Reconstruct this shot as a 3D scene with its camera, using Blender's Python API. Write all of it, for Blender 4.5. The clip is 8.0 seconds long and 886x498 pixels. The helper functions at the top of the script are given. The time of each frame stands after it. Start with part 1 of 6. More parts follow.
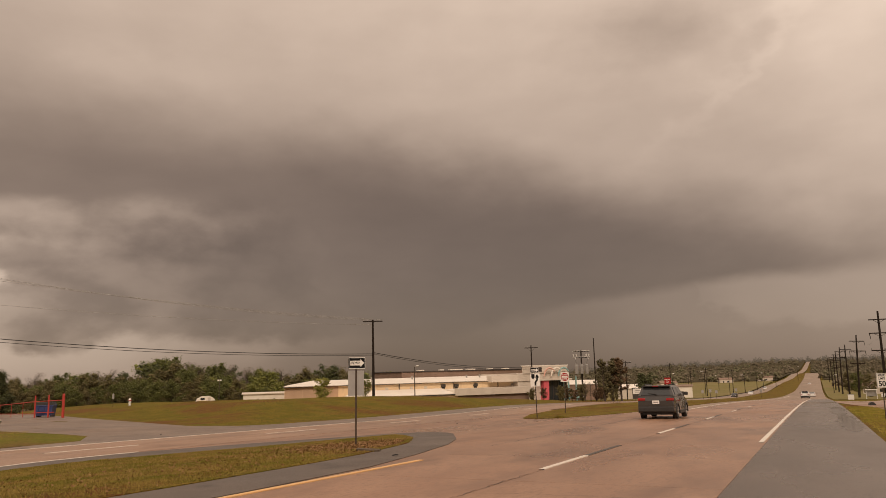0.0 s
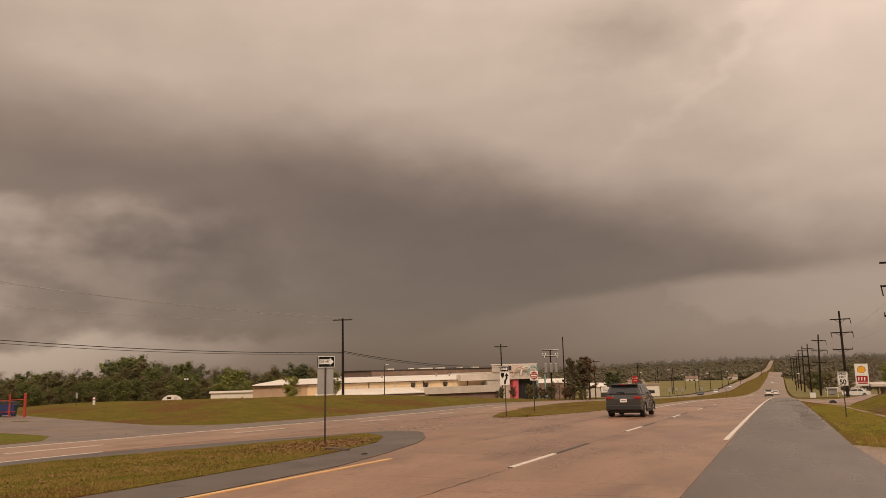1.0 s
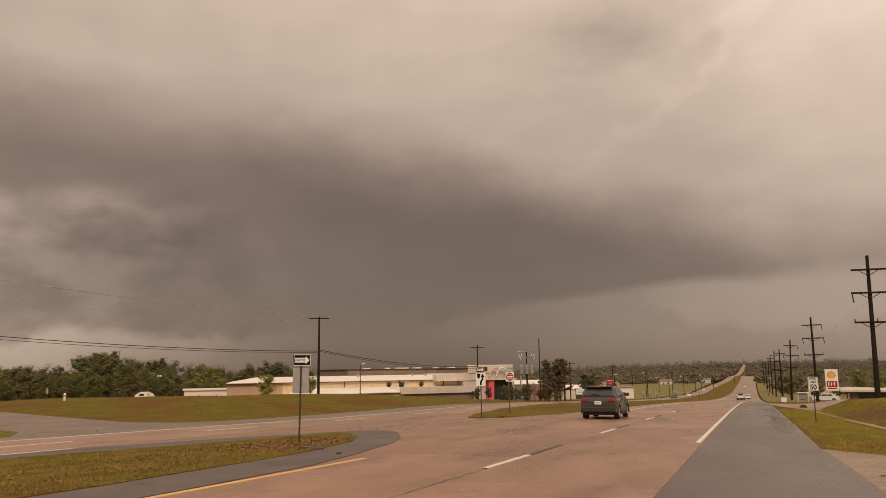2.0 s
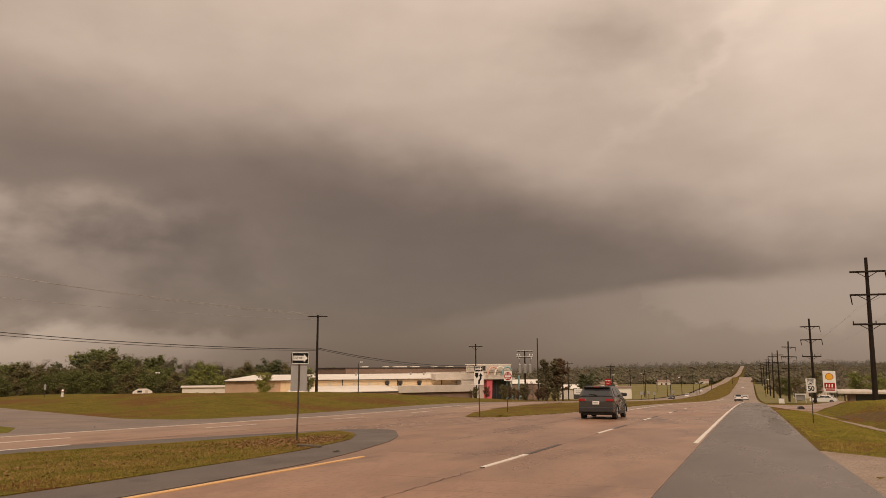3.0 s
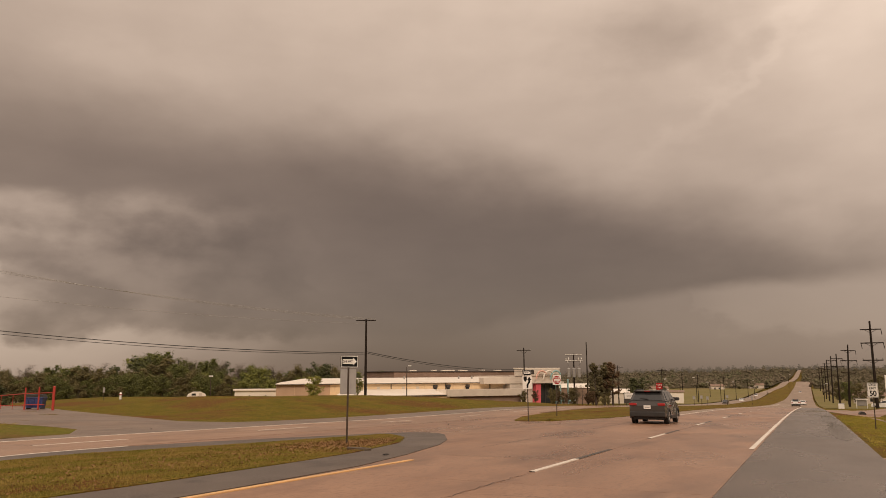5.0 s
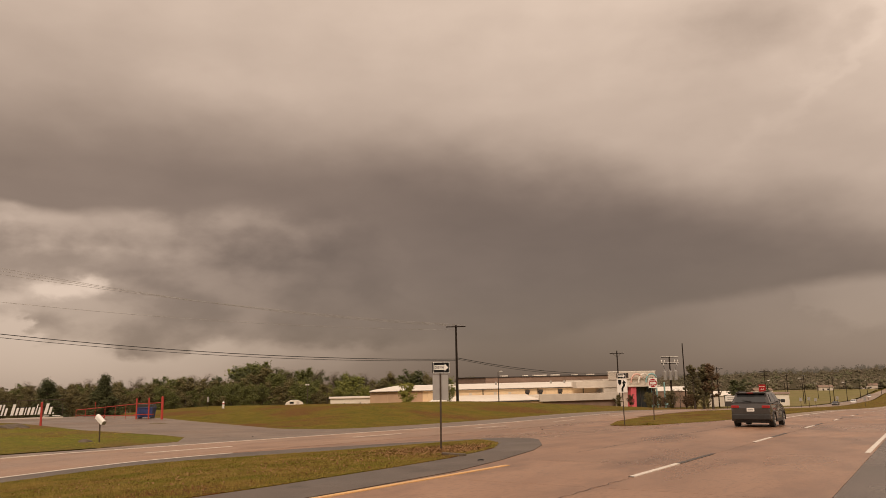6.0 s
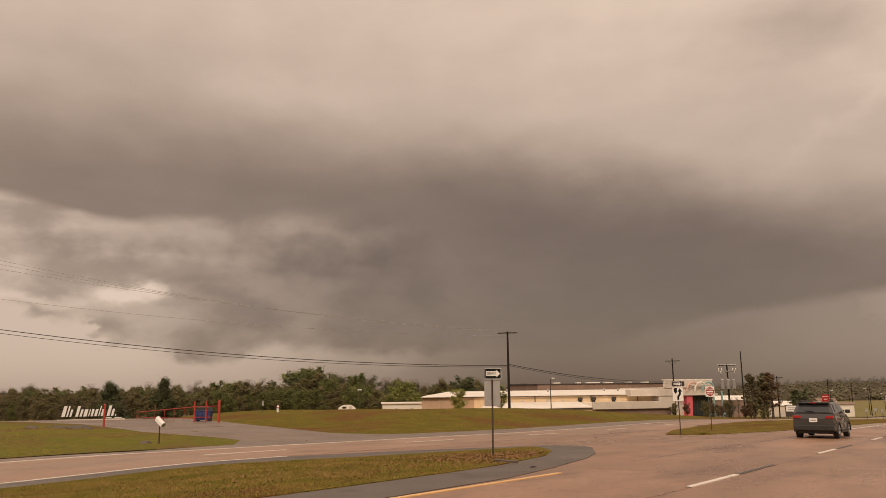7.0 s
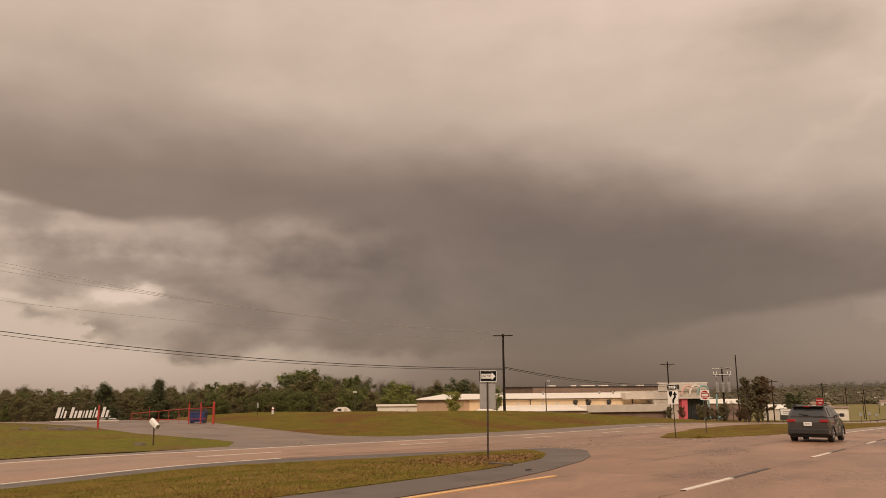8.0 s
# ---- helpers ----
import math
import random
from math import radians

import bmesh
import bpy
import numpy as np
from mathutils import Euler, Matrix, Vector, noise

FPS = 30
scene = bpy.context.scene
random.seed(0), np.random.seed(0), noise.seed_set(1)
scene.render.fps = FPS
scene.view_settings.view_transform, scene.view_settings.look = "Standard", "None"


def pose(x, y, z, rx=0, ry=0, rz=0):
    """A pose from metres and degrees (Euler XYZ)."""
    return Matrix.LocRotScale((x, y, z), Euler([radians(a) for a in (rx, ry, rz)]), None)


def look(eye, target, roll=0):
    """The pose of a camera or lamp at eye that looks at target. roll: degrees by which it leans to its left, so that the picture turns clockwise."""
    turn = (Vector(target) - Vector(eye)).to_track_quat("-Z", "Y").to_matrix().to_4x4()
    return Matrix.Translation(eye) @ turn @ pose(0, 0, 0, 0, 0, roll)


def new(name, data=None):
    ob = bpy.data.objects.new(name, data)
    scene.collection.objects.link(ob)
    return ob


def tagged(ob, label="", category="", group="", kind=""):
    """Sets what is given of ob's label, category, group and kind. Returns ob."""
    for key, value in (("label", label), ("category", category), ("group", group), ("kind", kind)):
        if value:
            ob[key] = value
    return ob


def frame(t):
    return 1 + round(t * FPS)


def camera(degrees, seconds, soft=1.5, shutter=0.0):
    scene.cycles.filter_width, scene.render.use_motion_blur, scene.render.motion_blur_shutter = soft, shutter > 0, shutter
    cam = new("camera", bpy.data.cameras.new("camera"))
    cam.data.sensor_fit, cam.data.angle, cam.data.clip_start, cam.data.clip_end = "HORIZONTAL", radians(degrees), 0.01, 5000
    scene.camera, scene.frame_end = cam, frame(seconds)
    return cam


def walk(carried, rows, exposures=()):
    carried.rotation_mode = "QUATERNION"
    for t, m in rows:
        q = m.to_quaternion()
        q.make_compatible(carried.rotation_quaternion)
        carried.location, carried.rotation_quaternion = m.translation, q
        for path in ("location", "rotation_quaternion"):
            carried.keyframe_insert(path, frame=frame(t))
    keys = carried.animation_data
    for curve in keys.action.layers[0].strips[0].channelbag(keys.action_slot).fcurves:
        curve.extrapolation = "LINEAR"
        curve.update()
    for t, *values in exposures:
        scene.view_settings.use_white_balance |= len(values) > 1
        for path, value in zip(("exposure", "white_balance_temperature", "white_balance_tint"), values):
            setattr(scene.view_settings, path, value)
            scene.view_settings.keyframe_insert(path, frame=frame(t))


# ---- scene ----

cam = camera(60.72, 8.0, soft=0.8)
ROWS = [
    (0.0, 0.0, 0.0, 1.6, 99.250, 1.454, 26.016), (0.5, 0.0, 0.0, 1.6, 99.168, 1.640, 25.100), (1.0, 0.0, 0.0, 1.6, 99.097, 1.458, 23.765),
    (1.5, 0.0, 0.0, 1.6, 99.095, 1.111, 22.596), (1.7, 0.0, 0.0, 1.6, 99.088, 0.967, 22.259), (2.8, 0.0, 0.0, 1.6, 99.032, 0.388, 21.819),
    (3.0, 0.0, 0.0, 1.6, 98.995, 0.315, 21.850), (3.5, 0.0, 0.0, 1.6, 98.928, 0.0, 21.969), (4.0, 0.0, 0.0, 1.6, 98.972, -0.280, 22.253),
    (4.2, 0.0, 0.0, 1.6, 99.000, -0.258, 22.518), (5.3, -0.024, 0.021, 1.586, 99.434, 0.520, 27.251), (5.5, -0.031, 0.027, 1.582, 99.527, 0.722, 28.660),
    (6.0, -0.05, 0.043, 1.572, 99.803, 1.176, 32.249), (6.5, -0.064, 0.055, 1.563, 100.070, 0.952, 34.864), (7.0, -0.07, 0.06, 1.56, 100.325, 0.617, 36.086),
    (7.5, -0.07, 0.06, 1.56, 100.460, 0.399, 36.138), (8.0, -0.07, 0.06, 1.56, 100.503, 0.424, 35.735)]
walk(cam, [(t, pose(*row)) for t, *row in ROWS], exposures=[(0.0, 0.0), (4.8, 0.0), (6.3, 0.11), (8.0, 0.10)])

# ---- sky and light ----
SUN_EL, SUN_AZ = 38.0, 30.0      # a veiled sun behind the right shoulder, through thick cloud
world = bpy.data.worlds.new("storm_sky")
world.use_nodes = True
scene.world = world
wt = world.node_tree
wt.nodes.clear()


def wmath(op, a, b=None, c=None, clamp=False):
    n = wt.nodes.new("ShaderNodeMath")
    n.operation, n.use_clamp = op, clamp
    for i, v in enumerate((a, b, c)):
        if v is None:
            continue
        if isinstance(v, (int, float)):
            n.inputs[i].default_value = v
        else:
            wt.links.new(v, n.inputs[i])
    return n.outputs[0]


def wsmooth(v, lo, hi):
    n = wt.nodes.new("ShaderNodeMapRange")
    n.interpolation_type = "SMOOTHSTEP"
    wt.links.new(v, n.inputs[0])
    n.inputs[1].default_value, n.inputs[2].default_value = lo, hi
    return n.outputs[0]


def wnoise(vec, scale, detail, rough=0.5):
    n = wt.nodes.new("ShaderNodeTexNoise")
    n.inputs["Scale"].default_value, n.inputs["Detail"].default_value = scale, detail
    n.inputs["Roughness"].default_value = rough
    wt.links.new(vec, n.inputs["Vector"])
    return n


sky = wt.nodes.new("ShaderNodeTexSky")
sky.sky_type, sky.sun_disc = "NISHITA", False
sky.sun_elevation, sky.sun_rotation = radians(SUN_EL), radians(180 - SUN_AZ)
tc = wt.nodes.new("ShaderNodeTexCoord").outputs["Generated"]
sep = wt.nodes.new("ShaderNodeSeparateXYZ")
wt.links.new(tc, sep.inputs[0])
# bearing (degrees, right of the road) and height (degrees) of a piece of sky
AZ0 = wmath("MULTIPLY", wmath("ARCTAN2", sep.outputs[0], sep.outputs[1]), 57.2958)
EL0 = wmath("MULTIPLY", wmath("ARCSINE", sep.outputs[2]), 57.2958)
flat = wt.nodes.new("ShaderNodeCombineXYZ")       # cloud lumps, wider than tall
wt.links.new(wmath("MULTIPLY", AZ0, 0.05), flat.inputs[0])
wt.links.new(wmath("MULTIPLY", EL0, 0.085), flat.inputs[1])
layers = wt.nodes.new("ShaderNodeCombineXYZ")     # flatter, layered cloud
wt.links.new(wmath("MULTIPLY", AZ0, 0.040), layers.inputs[0])
wt.links.new(wmath("MULTIPLY", EL0, 0.12), layers.inputs[1])


def wcurve(v, points, lo, hi, top):
    """A smooth run of values through (place, value), for places between lo and hi and values between 0 and top."""
    n = wt.nodes.new("ShaderNodeFloatCurve")
    c = n.mapping.curves[0]
    for k, (p, q) in enumerate(points):
        at = ((p - lo) / (hi - lo), q / top)
        if k == 0:
            c.points[0].location = at
        elif k == len(points) - 1:
            c.points[-1].location = at
        else:
            c.points.new(*at)
    n.mapping.update()
    wt.links.new(wmath("DIVIDE", wmath("SUBTRACT", v, lo), hi - lo, clamp=True), n.inputs["Value"])
    return wmath("MULTIPLY", n.outputs[0], top)


def wmix(fac, a, b):
    """a where fac is 0, b where it is 1."""
    return wmath("MULTIPLY_ADD", fac, wmath("SUBTRACT", b, a), a)


def sway(vec, scale, detail, reach, rough=0.5):
    """Noise about zero, as far as reach to both sides."""
    return wmath("MULTIPLY", wmath("SUBTRACT", wnoise(vec, scale, detail, rough).outputs["Fac"], 0.5), 2 * reach)


def bell(v, mid, half):
    return wmath("POWER", 2.71828, wmath("MULTIPLY", wmath("POWER", wmath("ABSOLUTE", wmath("DIVIDE", wmath("SUBTRACT", v, mid), half)), 2), -1))


def mass(az, el, half_az, half_el, lean=0.0):
    """A soft patch of cloud: 1 at its middle, 0 far off; lean is the rise of its axis per degree of bearing."""
    da = wmath("SUBTRACT", AZF, az)
    de = wmath("SUBTRACT", wmath("SUBTRACT", ELF, el), wmath("MULTIPLY", da, lean))
    return wmath("MULTIPLY", bell(da, 0, half_az), bell(de, 0, half_el))


def less(v, *cuts):
    for c in cuts:
        v = wmath("SUBTRACT", v, c)
    return v


AZS, ELS = wmath("ADD", AZ0, sway(flat.outputs[0], 1.7, 4, 7)), wmath("ADD", EL0, sway(flat.outputs[0], 2.1, 4, 2.4))     # slow wandering
AZF, ELF = wmath("ADD", AZ0, sway(flat.outputs[0], 4.6, 8, 4.0, 0.55)), wmath("ADD", EL0, sway(flat.outputs[0], 4.0, 8, 1.9, 0.55))    # ragged
ELE = wmath("ADD", EL0, sway(flat.outputs[0], 3.2, 6, 0.9, 0.45))       # a firm edge
W0, W1 = -80, 40
# open overcast above the storm: light by height and bearing, with faint streaks
streaks = wmath("ADD", 1.0, wmath("ADD", sway(layers.outputs[0], 1.5, 4, 0.15), sway(flat.outputs[0], 4.5, 5, 0.08)))
OPEN = wmath("MULTIPLY", wmath("MULTIPLY", wcurve(EL0, ((0, .27), (10, .31), (18, .39), (27, .53), (36, .60), (75, .95), (90, .95)), 0, 90, 1.0), streaks),
             wcurve(AZS, ((-80, .95), (-68, .88), (-48, .88), (-22, 1.0), (-4, 1.10), (9, 1.38), (20, 1.25), (40, .95)), W0, W1, 2.0))
OPEN = less(OPEN, wmath("MULTIPLY", mass(-8, 24.5, 6, 2.8, 0.1), 0.15), wmath("MULTIPLY", mass(-61, 22, 9, 2.5), 0.03))
OPEN = wmath("ADD", OPEN, wmath("MULTIPLY", mass(-47, 21.5, 6, 1.6), 0.045))
OPEN = wmath("ADD", OPEN, wmath("MULTIPLY", mass(-2, 21.5, 7, 0.9, 0.8), 0.05))
# the dark storm deck with its long arm to the left
DARK = wmath("MULTIPLY", wcurve(AZS, ((-80, .185), (-62, .18), (-50, .165), (-38, .145), (-26, .122), (-12, .122), (0, .15), (10, .19), (40, .22)), W0, W1, 1.0),
             wmath("ADD", 1.0, wmath("ADD", sway(layers.outputs[0], 3.0, 5, 0.13), sway(flat.outputs[0], 6.0, 6, 0.05))))
upper = wcurve(AZS, ((-80, 17.5), (-66, 18), (-50, 17.5), (-34, 17), (-19, 14), (-6, 10.5), (3, 8.6), (12, 7.5), (40, 7)), W0, W1, 30)
in_deck = wmath("SUBTRACT", 1.0, wsmooth(wmath("SUBTRACT", ELS, upper), -3.6, 4.2))
# broken lumps under the arm, with light coming through
lumps = wsmooth(wnoise(flat.outputs[0], 3.6, 6, 0.5).outputs["Fac"], 0.34, 0.66)
LUMPS = wmix(lumps, wcurve(AZS, ((-80, .27), (-66, .26), (-57, .20), (-51, .165), (-45, .145), (-38, .125), (40, .12)), W0, W1, 1.0),
             wcurve(AZS, ((-80, .46), (-66, .44), (-57, .34), (-51, .25), (-45, .195), (-38, .145), (40, .12)), W0, W1, 1.0))
LUMPS = wmath("ADD", LUMPS, wmath("MULTIPLY", mass(-55, 8.8, 3.2, 1.0), 0.06))
LUMPS = wmath("ADD", LUMPS, wmath("MULTIPLY", mass(-48, 11.6, 9, 0.7), 0.045))
LUMPS = less(LUMPS, wmath("MULTIPLY", mass(-45, 9.3, 4.5, 1.1, 0.12), 0.035), wmath("MULTIPLY", mass(-63, 9.8, 5, 1.0), 0.05))
gap = wsmooth(wmath("ADD", mass(-58.3, 6.6, 2.0, 0.7, -0.15), wmath("MULTIPLY", mass(-66, 6.2, 6.5, 0.7), 0.7)), 0.0, 1.1)
LUMPS = wmix(gap, wmath("MULTIPLY", LUMPS, wmath("ADD", 1.0, sway(flat.outputs[0], 9.0, 6, 0.08))), 0.54)
# pale strip along the skyline at the left, rain-dark air to the right, clearer under the shelf
BELOW = wcurve(AZS, ((-80, .41), (-66, .40), (-58, .40), (-50, .34), (-43, .245), (-36, .165), (-27, .124), (-17, .14), (-8, .172), (0, .21), (8, .24), (40, .26)), W0, W1, 1.0)
BELOW = wmath("MULTIPLY", BELOW, wcurve(EL0, ((0, .80), (1.2, .95), (3.5, 1.08), (8, 1.1)), 0, 8, 2.0))
BELOW = wmath("ADD", BELOW, wmath("MULTIPLY", wsmooth(wmath("SUBTRACT", ELF, wcurve(AZF, ((-20, 8), (-9, 6.5), (-6, 3.4), (-3, 2.9), (3, 2.6), (12, 3.6), (20, 5)), -20, 20, 10)), -0.5, 0.5), wmath("MULTIPLY", wsmooth(AZ0, -9, -4), 0.038)))
scud_edge = wcurve(AZF, ((-80, 5.4), (-66, 5.4), (-63.5, 4.4), (-61.8, 4.9), (-60.2, 2.7), (-56, 2.5), (-53, 1.7), (-51, 2.5), (-43, 2.6), (-38, 2.2), (-31, 2.4), (40, 2.4)), W0, W1, 20)
in_lumps = wsmooth(wmath("SUBTRACT", ELF, scud_edge), -0.4, 0.8)
deck_edge = wcurve(wmath("ADD", AZ0, sway(flat.outputs[0], 3.0, 6, 4.0)), ((-80, 13.6), (-67, 13.2), (-63.4, 12.4), (-59.7, 11.7), (-52, 12.2), (-44, 12.7), (-39, 12.3), (-36, 9.5), (-33.5, 4.5), (-31, 2.7), (-25.5, 2.5), (-22, 3.4), (-17, 4.5), (-8.7, 5.4), (0, 6.0), (8, 5.9), (40, 6)), W0, W1, 20)
soft_edge = wmath("DIVIDE", wmath("SUBTRACT", ELE, deck_edge), wcurve(AZ0, ((-80, .8), (-45, .8), (-37, 1.4), (-30, .9), (-20, .8), (0, .9), (10, 1.6), (40, 2)), W0, W1, 4))
over_deck = wsmooth(soft_edge, -0.5, 1.0)
lum = wmix(in_lumps, BELOW, LUMPS)
lum = wmix(wsmooth(AZS, -37, -31), lum, BELOW)
lum = wmix(over_deck, lum, wmix(in_deck, OPEN, DARK))
lum = wmath("MAXIMUM", lum, 0.06)
tint = wt.nodes.new("ShaderNodeCombineColor")
wt.links.new(wmath("MULTIPLY", wmath("POWER", lum, 0.93), 1.246), tint.inputs[0])
wt.links.new(lum, tint.inputs[1])
wt.links.new(wmath("MULTIPLY", wmath("POWER", lum, 1.05), 0.807), tint.inputs[2])
mix = wt.nodes.new("ShaderNodeMix")
mix.data_type = "RGBA"
mix.inputs[0].default_value = 0.96
dim = wt.nodes.new("ShaderNodeVectorMath")
dim.operation = "SCALE"
wt.links.new(sky.outputs[0], dim.inputs[0])
dim.inputs["Scale"].default_value = 0.1
wt.links.new(dim.outputs[0], [i_ for i_ in mix.inputs if i_.name == "A" and i_.type == "RGBA"][0])
wt.links.new(tint.outputs[0], [i_ for i_ in mix.inputs if i_.name == "B" and i_.type == "RGBA"][0])
bg = wt.nodes.new("ShaderNodeBackground")
wt.links.new([o_ for o_ in mix.outputs if o_.type == "RGBA"][0], bg.inputs[0])
bg.inputs[1].default_value = 1.0
wo = wt.nodes.new("ShaderNodeOutputWorld")
wt.links.new(bg.outputs[0], wo.inputs[0])

sun = new("sun", bpy.data.lights.new("sun", "SUN"))
sun.data.energy, sun.data.angle, sun.data.color = 1.7, radians(20), (1.0, 0.80, 0.62)
sun.matrix_world = look((0, 0, 60), (-60 * math.sin(radians(SUN_AZ)) * 0.8, 48 * math.cos(radians(SUN_AZ)), 60 - 60 * math.tan(radians(SUN_EL)) * 0.8))


# ---- materials ----
def material(name, col, rough=0.8, metal=0.0, alt=None, scale=1.0, detail=6, spread=(0.35, 0.65), bump=0.0, bump_scale=None,
             spots=None, spot_scale=8.0, spot_at=(0.62, 0.7), flecks=None, fleck_scale=9.0, fleck_at=(0.52, 0.66), rough_alt=None, per_piece=0.0, emit=0.0, spec=0.5, stretch=(1, 1, 1), coat=0.0, haze_glow=None):
    """A surface of two noisy tones with optional spots, relief and gloss variation, in metres."""
    m = bpy.data.materials.new(name)
    m.use_nodes = True
    nt = m.node_tree
    b = nt.nodes["Principled BSDF"]
    b.inputs["Roughness"].default_value, b.inputs["Metallic"].default_value = rough, metal
    b.inputs["Specular IOR Level"].default_value = spec
    b.inputs["Coat Weight"].default_value = coat
    co = nt.nodes.new("ShaderNodeTexCoord").outputs["Object"]
    if per_piece or stretch != (1, 1, 1):
        mp = nt.nodes.new("ShaderNodeMapping")
        nt.links.new(co, mp.inputs[0])
        mp.inputs["Scale"].default_value = stretch
        co = mp.outputs[0]

    def tex(sc, det, ro=0.55):
        n = nt.nodes.new("ShaderNodeTexNoise")
        n.inputs["Scale"].default_value, n.inputs["Detail"].default_value, n.inputs["Roughness"].default_value = sc, det, ro
        nt.links.new(co, n.inputs["Vector"])
        return n.outputs["Fac"]

    def rng(v, lo, hi, a=0.0, z=1.0):
        n = nt.nodes.new("ShaderNodeMapRange")
        nt.links.new(v, n.inputs[0])
        for i, val in enumerate((lo, hi, a, z)):
            n.inputs[i + 1].default_value = val
        return n.outputs[0]

    def blend(fac, a, c, mode="MIX"):
        n = nt.nodes.new("ShaderNodeMix")
        n.data_type, n.blend_type = "RGBA", mode
        for key, v in (("Factor", fac), ("A", a), ("B", c)):
            sock = [s for s in n.inputs if s.name == key and (s.type == "RGBA" or key == "Factor" and s.type == "VALUE")][0]
            if isinstance(v, (int, float)):
                sock.default_value = v
            elif isinstance(v, tuple):
                sock.default_value = (*v[:3], 1)
            else:
                nt.links.new(v, sock)
        return [s for s in n.outputs if s.type == "RGBA"][0]

    colour = tuple(col)
    if alt:
        fac = rng(tex(scale, detail), *spread)
        colour = blend(fac, tuple(col), tuple(alt))
        if rough_alt is not None:
            nt.links.new(rng(tex(scale * 0.37, 4), 0.35, 0.65, rough, rough_alt), b.inputs["Roughness"])
    if spots:
        colour = blend(rng(tex(spot_scale, 5, 0.6), *spot_at), colour, tuple(spots))
    if flecks:
        colour = blend(rng(tex(fleck_scale, 3, 0.65), *fleck_at), colour, tuple(flecks))
    if per_piece:
        info = nt.nodes.new("ShaderNodeObjectInfo").outputs["Random"]
        colour = blend(rng(info, 0, 1, 0, per_piece), colour, tuple(c * 0.55 for c in col))
    if isinstance(colour, tuple):
        b.inputs["Base Color"].default_value = (*colour, 1)
    else:
        nt.links.new(colour, b.inputs["Base Color"])
    if bump:
        bp = nt.nodes.new("ShaderNodeBump")
        bp.inputs["Strength"].default_value, bp.inputs["Distance"].default_value = bump, 0.02
        nt.links.new(tex(bump_scale or scale * 6, 6, 0.6), bp.inputs["Height"])
        nt.links.new(bp.outputs[0], b.inputs["Normal"])
    # faint emission standing in for haze, used on the far ridge
    if haze_glow:
        b.inputs["Emission Color"].default_value, b.inputs["Emission Strength"].default_value = (*haze_glow, 1), 1.0
    if emit:
        b.inputs["Emission Color"].default_value, b.inputs["Emission Strength"].default_value = (*col, 1), emit
    return m


M = {}
M["concrete"] = material("worn_wet_concrete", (0.295, 0.161, 0.099), 0.22, alt=(0.412, 0.241, 0.152), scale=0.6, spread=(0.3, 0.7), spots=(0.189, 0.106, 0.068), spot_scale=0.8, spot_at=(0.48, 0.70), flecks=(0.231, 0.130, 0.082), fleck_scale=14, fleck_at=(0.5, 0.7), bump=0.16, bump_scale=30, rough_alt=0.52, per_piece=0.30, stretch=(1.0, 0.35, 1.0))
M["asphalt"] = material("wet_asphalt", (0.099, 0.075, 0.060), 0.12, alt=(0.151, 0.115, 0.094), scale=0.5, spots=(0.197, 0.153, 0.123), spot_scale=45, spot_at=(0.62, 0.75), flecks=(0.064, 0.050, 0.040), fleck_scale=16, fleck_at=(0.52, 0.7), bump=0.10, bump_scale=60, rough_alt=0.44, stretch=(1.0, 0.35, 1.0))
M["old_asphalt"] = material("old_asphalt", (0.156, 0.111, 0.084), 0.28, alt=(0.234, 0.168, 0.126), scale=0.3, spots=(0.091, 0.067, 0.052), spot_scale=1.4, spot_at=(0.58, 0.70), flecks=(0.130, 0.094, 0.071), fleck_scale=16, bump=0.35, bump_scale=50, rough_alt=0.62)
M["puddle"] = material("standing_rain_film", (0.088, 0.068, 0.055), 0.09, alt=(0.112, 0.087, 0.07), scale=1.2, rough_alt=0.24, stretch=(1.0, 0.3, 1.0))
M["dark_asphalt"] = material("worn_dark_asphalt", (0.085, 0.066, 0.054), 0.42, alt=(0.125, 0.098, 0.079), scale=0.5, spots=(0.060, 0.047, 0.039), spot_scale=1.1, spot_at=(0.56, 0.72), flecks=(0.17, 0.135, 0.11), fleck_scale=40, fleck_at=(0.56, 0.72), bump=0.6, bump_scale=45, rough_alt=0.7)
M["gravel"] = material("wet_gravel", (0.27, 0.19, 0.14), 0.75, alt=(0.36, 0.27, 0.2), scale=1.2, spots=(0.17, 0.12, 0.09), spot_scale=22, spot_at=(0.5, 0.6), bump=1.0, bump_scale=30)
M["grass"] = material("spring_grass", (0.119, 0.102, 0.010), 0.95, alt=(0.184, 0.131, 0.018), scale=0.55, spread=(0.38, 0.64), spots=(0.154, 0.070, 0.021), spot_scale=0.11, spot_at=(0.48, 0.60), flecks=(0.052, 0.044, 0.007), fleck_scale=7.0, fleck_at=(0.48, 0.66), bump=1.0, bump_scale=11, spec=0.1)
M["green_grass"] = material("fresh_green_grass", (0.118, 0.125, 0.014), 0.95, alt=(0.170, 0.142, 0.023), scale=0.6, flecks=(0.067, 0.064, 0.009), fleck_scale=5.0, fleck_at=(0.48, 0.66), spots=(0.160, 0.098, 0.032), spot_scale=0.15, spot_at=(0.45, 0.58), bump=1.0, bump_scale=11, spec=0.1)
M["dry_grass"] = material("dry_median_grass", (0.217, 0.145, 0.026), 0.95, alt=(0.133, 0.112, 0.012), scale=0.8, spread=(0.40, 0.60), spots=(0.138, 0.054, 0.015), spot_scale=0.38, spot_at=(0.50, 0.62), flecks=(0.049, 0.033, 0.007), fleck_scale=13.0, fleck_at=(0.46, 0.66), bump=1.0, bump_scale=22, spec=0.1)
